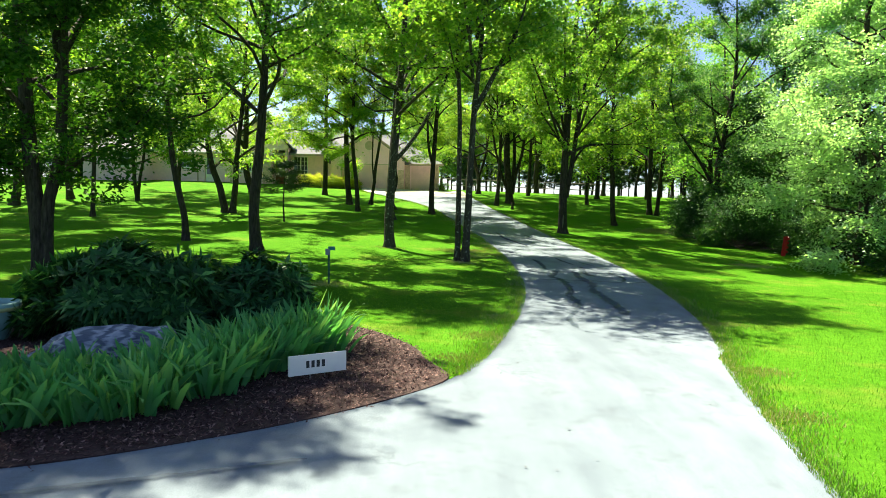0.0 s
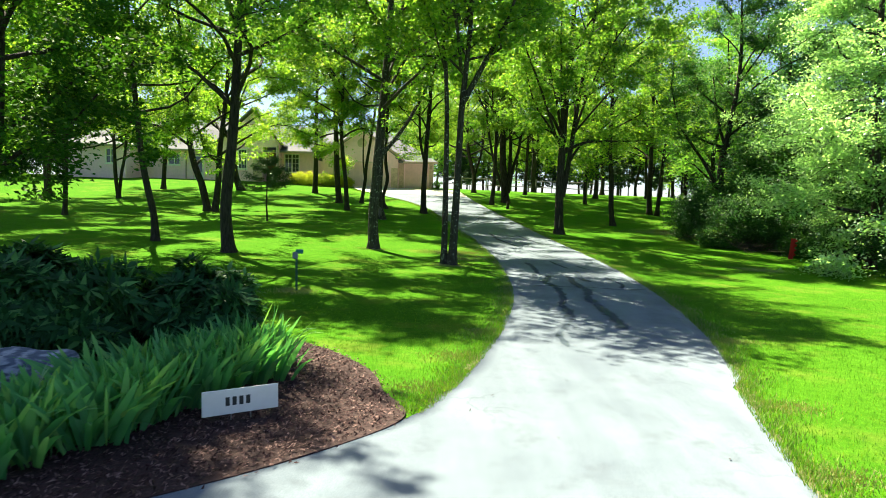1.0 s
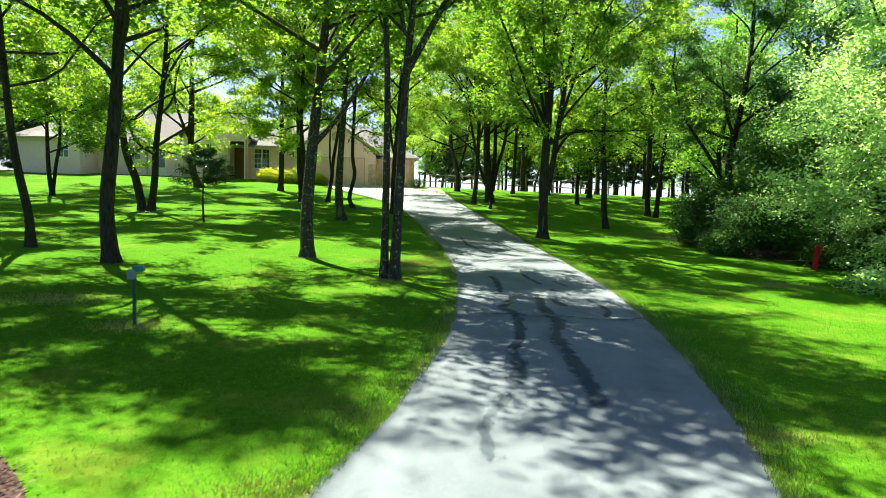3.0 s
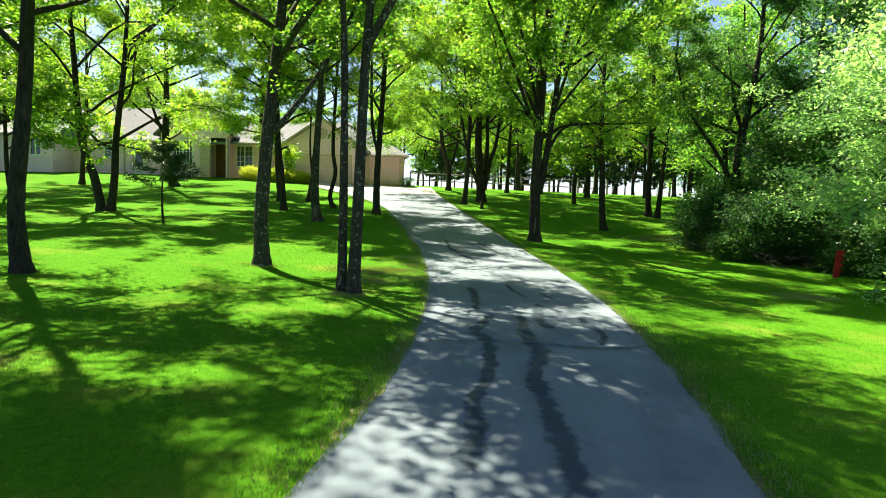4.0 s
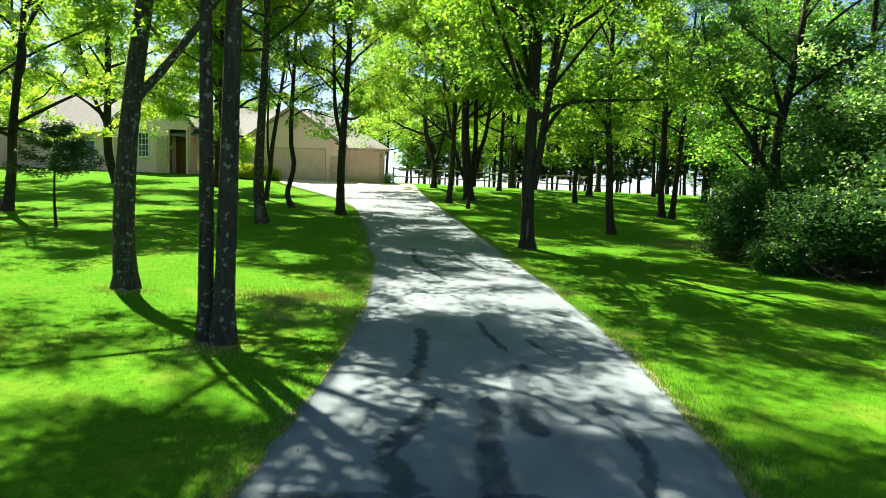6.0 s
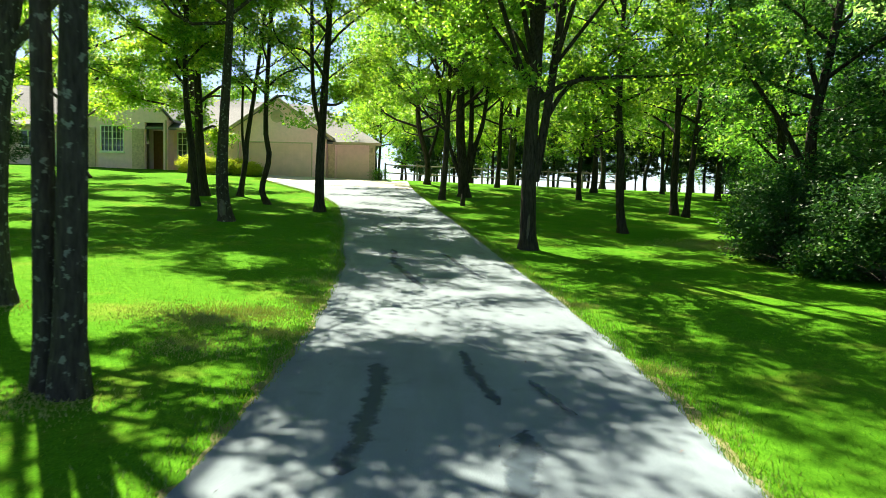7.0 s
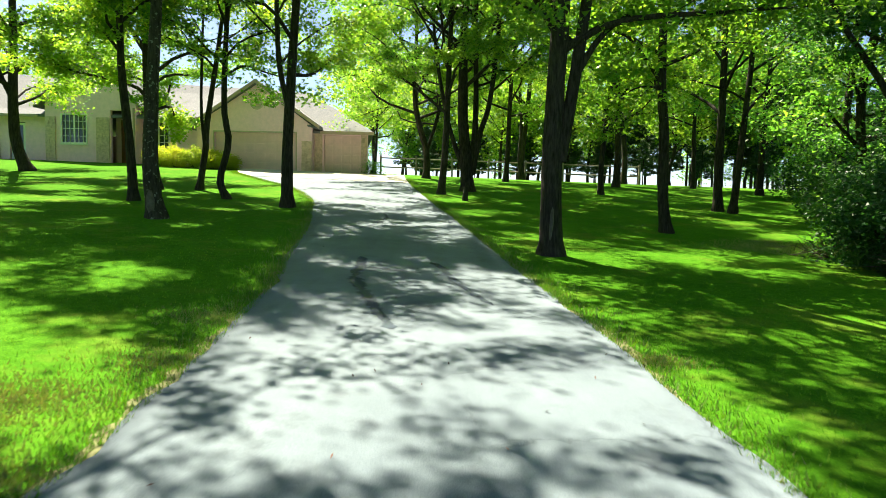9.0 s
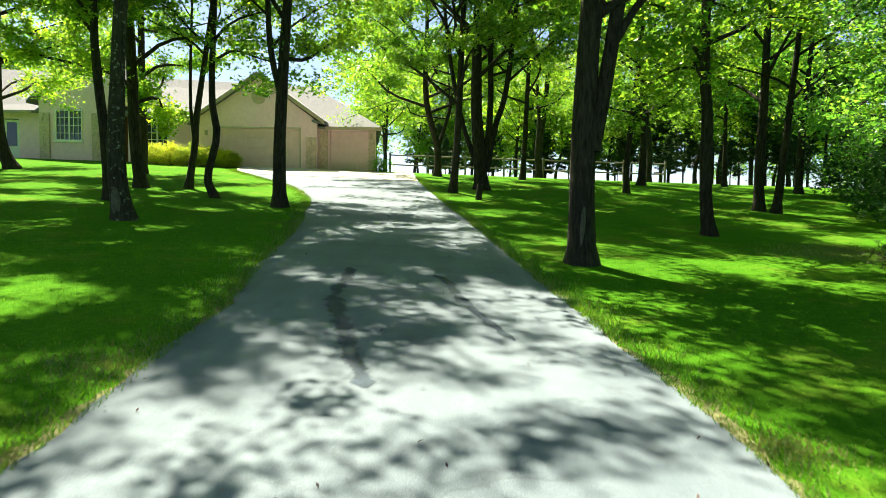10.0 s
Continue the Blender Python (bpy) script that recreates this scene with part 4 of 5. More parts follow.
# far woods behind the crest
far_rng = np.random.default_rng(77)
far = []
for k in range(6):
    h = 9 + k
    far.append(tree(-30 - 9 * k, 92 + 4 * (k % 3), [straight(h, 0.3, 0, 0.3, 300 + k)], [0.2], 3.2 if k % 2 else 4.2, h * 1.1, 4.8, 5200, 310 + k, leaf=LEAF if k % 2 else LEAF_LIGHT, label="distant leafy tree behind the house", group=FAR, size=0.36, spread=0.8, twig_n=2, tall=1.35))
for k in range(52):
    x = -95 + 3.7 * k + far_rng.uniform(-2, 2)
    y = far_rng.uniform(80, 112) if not -32 < x < -6 else far_rng.uniform(86, 112)
    if -26 < x < -8:                             # open sky over the garage
        continue
    src = far[int(far_rng.integers(0, 6))]
    sc = far_rng.uniform(0.7, 1.15)
    copy_thing(src, pose(x, y, gz(x, y) - 0.1, 0, 0, far_rng.uniform(0, 360)) @ Matrix.Scale(sc, 4))

for k in range(22):                              # slender trees that stand before the bright distance
    x, y = -1.5 + 1.75 * k + far_rng.uniform(-0.6, 0.6), far_rng.uniform(71, 84)
    copy_thing(far[k % 6], pose(x, y, gz(x, y) - 0.1, 0, 0, 67 * k) @ Matrix.Scale(far_rng.uniform(0.55, 0.8), 4))

for k, (x, y, sc) in enumerate([(-38, 62, 0.9), (-44, 70, 1.0), (-50, 58, 1.0), (-41, 52, 0.8), (-58, 66, 1.1), (-47, 46, 0.95), (-36, 74, 1.0), (-62, 52, 1.1), (-54, 40, 1.0)]):
    copy_thing(far[k % 6], pose(x, y, gz(x, y) - 0.1, 0, 0, 51 * k) @ Matrix.Scale(sc, 4))


def conifer(x, y, h, r, n, seed, label, clear=0.5, group=""):
    rng = np.random.default_rng(seed)
    ob = thing("pine_tree", label, "conifer", (x, y, gz(x, y) - 0.05), group)
    stem = spline([(0, 0, 0), (rng.normal(0, 0.05), 0, h * 0.3), (rng.normal(0, 0.06), 0, h * 0.65), (0, 0, h)], 12)
    wood = [tube(stem, np.linspace(0.012 * h + 0.012, 0.01, 12), 7)]
    pts = []
    rows = int((h - clear) / 0.38)
    for j in range(rows):
        z = clear + (h - clear) * j / rows
        rr = r * (1 - (j / rows) ** 1.3) + 0.12
        for q in range(4):
            a = rng.uniform(0, 6.28)
            e = np.array([math.cos(a) * rr, math.sin(a) * rr, z + rr * rng.uniform(0.0, 0.35)])
            b = np.array([np.interp(z, stem[:, 2], stem[:, c]) for c in (0, 1)] + [z])
            lp = spline([b, (b + e) / 2 + np.array([0, 0, -0.06 * rr]), e], 7)
            wood.append(tube(lp, np.linspace(0.014, 0.004, 7), 4))
            pts.append(lp[2:])
    v, f = join(wood)
    finish("trunk", mesh_from("trunk", v, f), BARK, ob, smooth=True)
    pts = np.concatenate(pts)
    c = np.repeat(pts, max(1, n // len(pts)), axis=0)
    c = c + rng.normal(0, 0.09, c.shape)
    lv, lf = leaves(c, 0.2 if h < 6 else 0.45, rng, 0.12 if h < 6 else 0.24, 0.2, -0.1, 0.02, 3)
    finish("crown", mesh_from("crown", lv, lf), NEEDLE, ob)
    return ob


conifer(-8.45, 34.8, 3.4, 1.15, 6500, 401, "slender young pine sapling with dark needles on lawn", 1.75)
base_c = conifer(18, 78, 9, 2.0, 7000, 402, "distant dark pine behind the lawn", 2.4, "far pines")
for k, (x, y, s) in enumerate([(21, 78, 1), (25, 72, 0.9), (29, 70, 1.1), (-35, 66, 1.0), (-38, 60, 0.9), (6, 84, 0.9), (34, 66, 1.2), (-42, 52, 1.1), (14.5, 82, 1.0), (1, 90, 1), (10, 76, 0.8), (13.5, 73, 0.6), (16.5, 77, 0.7), (20.5, 73, 0.6), (7, 79, 0.6), (2.5, 78, 0.55), (27.5, 72, 0.7), (24.5, 78, 1.0), (31, 62, 0.9), (4, 84, 0.8), (3.2, 72, 0.34), (6.4, 74, 0.4), (9.4, 71, 0.3), (12.2, 73, 0.42), (15.4, 71.5, 0.34), (18.6, 70.5, 0.4), (22.5, 69.5, 0.36), (26, 68, 0.42), (29, 66, 0.4), (10.8, 75, 0.45), (-35.5, 61, 0.6), (-37, 67, 0.85), (-40, 60, 0.7), (-44, 64, 0.9), (-34.5, 70, 0.8), (-47, 58, 0.8), (-51, 63, 1.0)]):
    copy_thing(base_c, pose(x, y, gz(x, y) - 0.1, 0, 0, 37 * k) @ Matrix.Scale(s, 4))


# ---- house ----
def house():
    """Single-storey stucco house with a front-gabled garage; fronts face -y."""
    H = thing("house", "beige stucco house with stone piers and brown shingle roofs", "house", (0, 0, 0))
    F = 3.2                                     # floor level

    def wall_x(x0, x1, y, z0, z1, holes=(), name="wall", mat=None, thick=0.25):
        """A wall along x with rectangular openings (x0, x1, z0, z1)."""
        bm = bmesh.new()
        xs = sorted({x0, x1, *[v for h in holes for v in h[:2]]})
        zs = sorted({z0, z1, *[v for h in holes for v in h[2:]]})
        for a, b in zip(xs, xs[1:]):
            run = None
            for c, d in zip(zs, zs[1:]):
                inside = any(h[0] <= a and b <= h[1] and h[2] <= c and d <= h[3] for h in holes)
                if inside:
                    if run:
                        add_box(bm, a, b, y, y + thick, *run)
                    run = None
                else:
                    run = (run[0], d) if run else (c, d)
            if run:
                add_box(bm, a, b, y, y + thick, *run)
        return part(name, bm, mat or STUCCO, H)

    def gable(x0, x1, xp, z0, zp, y, name="gable_wall"):
        bm = bmesh.new()
        v = [bm.verts.new(p) for p in ((x0, y, z0), (x1, y, z0), (xp, y, zp))]
        w = [bm.verts.new(p) for p in ((x0, y + 0.25, z0), (x1, y + 0.25, z0), (xp, y + 0.25, zp))]
        bm.faces.new(v)
        bm.faces.new(w[::-1])
        for i in range(3):
            bm.faces.new((v[i], v[(i + 1) % 3], w[(i + 1) % 3], w[i]))
        bmesh.ops.recalc_face_normals(bm, faces=bm.faces)
        return part(name, bm, STUCCO, H)

    def slab(pts, thick, name="roof", mat=None, parent=H):
        """A roof plane with thickness below it."""
        bm = bmesh.new()
        top = [bm.verts.new(p) for p in pts]
        low = [bm.verts.new((p[0], p[1], p[2] - thick)) for p in pts]
        bm.faces.new(top)
        bm.faces.new(low[::-1])
        n = len(pts)
        for i in range(n):
            bm.faces.new((top[i], low[i], low[(i + 1) % n], top[(i + 1) % n]))
        bmesh.ops.recalc_face_normals(bm, faces=bm.faces)
        return part(name, bm, mat or SHINGLE, parent)

    def window(x0, x1, z0, z1, y, cols, rows):
        bm = bmesh.new()
        t = 0.07
        add_box(bm, x0, x0 + t, y - 0.04, y + 0.12, z0, z1)
        add_box(bm, x1 - t, x1, y - 0.04, y + 0.12, z0, z1)
        add_box(bm, x0 + t, x1 - t, y - 0.04, y + 0.12, z0, z0 + t)
        add_box(bm, x0 + t, x1 - t, y - 0.04, y + 0.12, z1 - t, z1)
        w = part("window", bm, WHITE, H, "white muntined window with dark glass")
        box("glass", x0 + t, x1 - t, y + 0.05, y + 0.07, z0 + t, z1 - t, GLASS, w)
        for i in range(1, cols):
            c = x0 + (x1 - x0) * i / cols
            k = 0.045 if i * 2 == cols else 0.016
            box("muntin", c - k, c + k, y + 0.0, y + 0.045, z0 + t, z1 - t, WHITE, w)
        for i in range(1, rows):
            c = z0 + (z1 - z0) * i / rows
            box("muntin", x0 + t, x1 - t, y + 0.004, y + 0.041, c - 0.015, c + 0.015, WHITE, w)
        box("sill", x0 - 0.06, x1 + 0.06, y - 0.09, y - 0.042, z0 - 0.09, z0 - 0.002, WHITE, w)
        return w

    def pier(x0, x1, y, z0, z1, seed):
        """Stone pier of uneven courses."""
        rng = np.random.default_rng(seed)
        core = box("stone_pier", x0, x1, y - 0.06, y - 0.003, z0, z1, STONE, H, "tan stone pier")
        z = z0
        while z < z1 - 0.12:
            hh = min(rng.uniform(0.14, 0.26), z1 - z)
            c = rng.uniform(0.35, 0.65)
            for a, b in ((x0, x0 + (x1 - x0) * c), (x0 + (x1 - x0) * c, x1)):
                box("stone", a + 0.008, b - 0.008, y - 0.09 - rng.uniform(0, 0.03), y - 0.062, z + 0.008, z + hh - 0.008, STONE, core)
            z += hh

    def garage_door(x0, x1, y, z0, z1, cols):
        d = box("garage_door", x0, x1, y, y + 0.06, z0, z1, DOOR_PAINT, H, "beige panelled garage door")
        rows = 4
        for r in range(rows):
            for c in range(cols):
                a = x0 + (x1 - x0) * c / cols
                b = x0 + (x1 - x0) * (c + 1) / cols
                lo = z0 + (z1 - z0) * r / rows
                hi = z0 + (z1 - z0) * (r + 1) / rows
                box("door_panel", a + 0.06, b - 0.06, y - 0.02, y - 0.002, lo + 0.07, hi - 0.06, DOOR_PAINT, d, bevel=0.008)
        return d

    # garage with the front gable
    gy0 = 61.0
    wall_x(-10.5, -3.7, gy0, F - 0.5, 5.9, [(-9.45, -4.66, F - 0.5, 5.45)], "garage_wall")
    gable(-10.5, -3.7, -6.95, 5.9, 8.25, gy0)
    garage_door(-9.44, -4.67, gy0 + 0.2, F + 0.02, 5.449, 8)
    box("door_frame", -9.53, -9.453, gy0 - 0.05, gy0 - 0.003, F, 5.45, TRIM, H)
    box("door_frame", -4.657, -4.58, gy0 - 0.05, gy0 - 0.003, F, 5.45, TRIM, H)
    box("door_frame", -9.53, -4.58, gy0 - 0.055, gy0 - 0.003, 5.453, 5.53, TRIM, H)
    # round plaque in the gable
    bm = bmesh.new()
    bmesh.ops.create_cone(bm, cap_ends=True, segments=28, radius1=0.42, radius2=0.36, depth=0.08, matrix=pose(-6.95, gy0 - 0.045, 7.2, 90))
    part("gable_vent", bm, TRIM, H, "round beige gable vent")
    bm = bmesh.new()
    for k in range(6):
        add_box(bm, -7.2, -6.7, gy0 - 0.1, gy0 - 0.087, 6.98 + 0.08 * k, 7.02 + 0.08 * k)
    part("vent_louvre", bm, STONE, H)
    # single bay, set back, with its own door
    sy = 61.6
    wall_x(-3.7, -0.5, sy, F - 0.5, 5.62, [(-3.1, -0.93, F - 0.5, 5.45)], "garage_wall")
    garage_door(-3.09, -0.94, sy + 0.2, F + 0.02, 5.449, 4)
    pier(-3.66, -3.2, sy, F - 0.3, 5.6, 1)
    pier(-0.9, -0.52, sy, F - 0.3, 5.6, 2)
    pier(-4.3, -3.72, gy0, F - 0.3, 5.0, 3)
    bm = bmesh.new()
    add_box(bm, -0.75, -0.5, sy + 0.25, 72, F - 0.5, 5.62)
    for v in bm.verts:
        v.co.x -= 0.16 * max(0, v.co.y - sy)        # the side runs back on a slant
    part("side_wall", bm, STUCCO, H)
    box("side_wall", -3.95, -3.7, gy0 + 0.25, sy - 0.002, F - 0.5, 5.62, STUCCO, H)
    box("side_wall", -10.5, -10.25, gy0 + 0.25, 63.4, F - 0.5, 6.2, STUCCO, H)
    # garage roofs: gable planes, then a hip falling to the east
    slab([(-10.95, gy0 - 0.4, 5.75), (-6.95, gy0 - 0.4, 8.5), (-6.95, 67, 8.5), (-10.95, 67, 5.75)], 0.16)
    slab([(-6.95, gy0 - 0.4, 8.5), (-3.2, gy0 - 0.4, 5.9), (-3.2, 67, 5.9), (-6.95, 67, 8.5)], 0.16)
    slab([(-3.6, sy - 0.45, 5.62), (-0.1, sy - 0.45, 5.62), (-5.2, 66.7, 8.75), (-8.6, 66.7, 8.75)], 0.14)
    slab([(-0.1, sy - 0.45, 5.62), (-1.85, 72.5, 5.62), (-5.2, 67.5, 8.75), (-5.2, 66.7, 8.75)], 0.14)
    # fascia and gutter
    box("fascia", -3.25, -0.08, sy - 0.5, sy - 0.452, 5.44, 5.63, GUTTER, H)
    for x0, z0, x1, z1 in ((-10.95, 5.72, -6.95, 8.47), (-6.95, 8.47, -3.2, 5.87)):
        slab([(x0, gy0 - 0.44, z0), (x1, gy0 - 0.44, z1), (x1, gy0 - 0.403, z1), (x0, gy0 - 0.403, z0)], 0.2, "bargeboard", GUTTER)
    slab([(-3.9, gy0 - 0.42, 5.93), (-3.12, gy0 - 0.42, 5.78), (-3.12, sy, 5.78), (-3.9, sy, 5.93)], 0.1, "eave_return")

    # main block between garage and entry
    my = 63.4
    wall_x(-14.75, -10.5, my, F - 0.4, 6.4, [(-14.5, -13.1, 4.5, 6.25)], "front_wall")
    window(-14.5, -13.1, 4.5, 6.25, my, 4, 4)
    # entry recess with dark door
    ey = 62.4
    wall_x(-20.3, -14.75, ey, F - 0.4, 7.1, [(-16.3, -15.05, F - 0.4, 6.75), (-19.33, -17.72, 4.7, 6.5)], "front_wall")
    gable(-20.3, -14.75, -17.15, 7.1, 9.9, ey)
    window(-19.33, -17.72, 4.7, 6.5, ey, 6, 4)
    box("side_wall", -15.0, -14.75, ey + 0.25, my - 0.002, F - 0.4, 7.0, STUCCO, H)
    box("entry_back", -16.6, -15.002, ey + 1.3, ey + 1.4, F - 0.2, 6.9, STUCCO, H)
    d = box("front_door", -16.25, -15.08, ey + 1.22, ey + 1.295, F + 0.1, 6.3, WOOD_DOOR, H, "reddish-brown stained front door", 0.01)
    for a, b in ((F + 0.3, F + 1.0), (F + 1.15, F + 2.1), (F + 2.3, F + 2.95)):
        box("door_panel", -15.95, -15.35, ey + 1.19, ey + 1.218, a, b, WOOD_DOOR, d)
    box("entry_step", -16.6, -15.003, ey - 0.5, ey + 1.2, F - 0.3, F + 0.1, CONCRETE, H)
    box("downspout", -14.9, -14.8, ey - 0.09, ey - 0.003, F - 0.2, 6.9, GUTTER, H)
    pier(-17.15, -16.35, ey, F - 0.3, 6.3, 5)
    pier(-20.25, -19.65, ey, F - 0.3, 6.3, 6)
    slab([(-20.75, ey - 0.45, 6.95), (-17.15, ey - 0.45, 10.25), (-17.15, 70, 10.25), (-20.75, 70, 6.95)], 0.16)
    slab([(-17.15, ey - 0.45, 10.25), (-14.2, ey - 0.45, 6.95), (-14.2, 70, 6.95), (-17.15, 70, 10.25)], 0.16)
    # west wing
    wy = 63.0
    wall_x(-27.8, -20.3, wy, F - 0.4, 6.5, [(-22.9, -21.9, F + 0.4, 6.0), (-25.2, -24.1, 5.0, 6.1)], "front_wall")
    window(-25.2, -24.1, 5.0, 6.1, wy, 2, 2)
    d = box("side_door", -22.85, -21.95, wy + 0.1, wy + 0.15, F + 0.42, 5.95, WHITE, H, "white glazed side door")
    box("glass", -22.7, -22.1, wy + 0.08, wy + 0.097, F + 1.2, 5.8, GLASS, d)
    for k in range(3):
        box("step", -23.4 - 0.15 * k, -21.4, wy - 0.6 - 0.3 * k, wy - 0.003 - 0.3 * k, F - 0.3, F + 0.4 - 0.17 * k, CONCRETE, H)
    box("downspout", -23.6, -23.5, wy - 0.09, wy - 0.003, F - 0.2, 6.4, GUTTER, H)
    wy2 = 60.2
    wall_x(-33, -27.8, wy2, F - 0.6, 6.6, [(-29.6, -28.7, 4.9, 6.2)], "wing_wall")
    window(-29.6, -28.7, 4.9, 6.2, wy2, 2, 2)
    box("side_wall", -28.05, -27.8, wy2 + 0.25, wy, F - 0.6, 6.6, STUCCO, H)
    box("side_wall", -33, -32.75, wy2 + 0.25, 72, F - 0.6, 6.6, STUCCO, H)
    box("back_wall", -33, -2.4, 72, 72.25, F - 0.6, 6.0, STUCCO, H)
    # hip roofs
    slab([(-33.5, wy2 - 0.5, 6.55), (-27.3, wy2 - 0.5, 6.55), (-27.3, 67, 9.2), (-30.4, 66, 9.2)], 0.16)
    slab([(-33.5, 72.6, 6.55), (-33.5, wy2 - 0.5, 6.55), (-30.4, 66, 9.2), (-30.4, 68, 9.2)], 0.16)
    slab([(-27.4, wy2 - 0.5, 6.55), (-27.4, 63, 6.55), (-30.4, 67, 9.2), (-30.4, 66, 9.2)], 0.15)
    slab([(-28.5, wy - 0.5, 6.45), (-9.5, wy - 0.5, 6.45), (-7, 68, 9.0), (-28.5, 68, 9.9)], 0.16)
    slab([(-30.5, 68, 9.6), (-7, 68, 9.0), (-5, 72.7, 6.2), (-33.5, 72.7, 6.2)], 0.16)
    box("gutter", -27.2, -20.8, wy - 0.58, wy - 0.503, 6.28, 6.44, GUTTER, H)
    box("gutter", -33.5, -27.3, wy2 - 0.58, wy2 - 0.503, 6.38, 6.54, GUTTER, H)
    box("gutter", -14.15, -11.0, wy - 0.58, wy - 0.503, 6.28, 6.44, GUTTER, H)
    # coach lamps
    for x, y in ((-9.85, gy0), (-0.72, sy)):
        box("wall_lamp", x - 0.08, x + 0.08, y - 0.2, y - 0.1, 5.0, 5.3, GUTTER, H, "small dark wall lamp", 0.02)
    return H


house()
for k, (x, y, rx, h) in enumerate([(-12.4, 60.2, 0.85, 1.1), (-11.3, 59.8, 0.85, 1.15), (-10.1, 59.7, 0.9, 1.2), (-9.0, 59.6, 0.8, 1.1), (-8.1, 59.5, 0.6, 0.85)]):
    shrub(x, y, rx, rx * 0.8, h, 7000, 500 + k, SPIREA, "yellow-green spirea shrub in front of house", 0.075, "spirea_shrub", clump=12, puff=0.1, group="foundation shrubs")
shrub(-0.1, 61.2, 0.4, 0.4, 0.7, 900, 506, LEAF_DARK, "small green shrub at garage corner", 0.1)


# ---- fence behind the lawn ----
def fence():
    ob = thing("rail_fence", "weathered wooden rail fence behind the lawn", "fence", (0, 0, 0))
    xs = np.arange(-0.2, 18, 2.4)
    ys = 66.5 - 0.12 * (xs + 0.2)
    for i, (x, y) in enumerate(zip(xs, ys)):
        z = gz(x, y)
        box("post", x - 0.06, x + 0.06, y - 0.06, y + 0.06, z - 0.3, z + 1.25, FENCE, ob, bevel=0.015)
        if i:
            for h in (0.5, 1.1):
                x0, y0 = xs[i - 1], ys[i - 1]
                v, f = tube([(x0, y0, gz(x0, y0) + h), ((x + x0) / 2, (y + y0) / 2, (z + gz(x0, y0)) / 2 + h - 0.02), (x, y, z + h)], [0.045, 0.05, 0.045], 6)
                finish("rail", mesh_from("rail", v, f), FENCE, ob)


fence()

# ---- flower bed ----
BED = [(-14, 1.83), (-6.5, 4.28), (-3.56, 5.15), (-1.97, 6.0), (-0.83, 6.92), (0.08, 8.05), (-0.2, 9.0), (-0.4, 9.75), (-0.8, 10.45), (-1.25, 11.0), (-2.0, 11.6), (-4.0, 12.5), (-6.5, 12.2), (-9, 10.5), (-14, 8)]


def inside(poly, x, y):
    r = np.zeros(len(x), bool)
    n = len(poly)
    for i in range(n):
        (x0, y0), (x1, y1) = poly[i], poly[(i + 1) % n]
        r ^= ((y0 > y) != (y1 > y)) & (x < (x1 - x0) * (y - y0) / (y1 - y0 + 1e-12) + x0)
    return r


def mulch_bed():
    bm = bmesh.new()
    e = spline([(a, b, 0) for a, b in BED + [BED[0]]], 140)[:-1]
    vs = [bm.verts.new((p[0], p[1], gz(p[0], p[1]) + 0.004)) for p in e]
    bm.faces.new(vs)
    bmesh.ops.inset_individual(bm, faces=list(bm.faces), thickness=0.15)
    inner = max(bm.faces, key=lambda f: f.calc_area())
    for v in inner.verts:
        v.co.z += 0.022
    bmesh.ops.triangulate(bm, faces=[inner])
    bmesh.ops.recalc_face_normals(bm, faces=bm.faces)
    ob = part("mulch_bed", bm, MULCH, None)
    tagged(ob, "red-brown bark mulch bed beside the drive", "mulch", kind="structure")
    rng = np.random.default_rng(90)
    n = 85000
    x, y = rng.uniform(-9, 0.2, n), rng.uniform(4, 12.5, n)
    k = inside(BED, x, y)
    x, y = x[k] + rng.normal(0, 0.07, k.sum()), y[k] + rng.normal(0, 0.07, k.sum())
    c = np.stack([x, y, ground(x, y) + rng.uniform(0.03, 0.06, len(x))], -1)
    v, f = leaves(c, 0.05, rng, 0.32, 1.2, 0.0, 0.04, 3)
    tagged(finish("mulch_chips", mesh_from("mulch_chips", v, f), CHIP), "loose shredded red-brown bark chips", "mulch", kind="stuff")


mulch_bed()


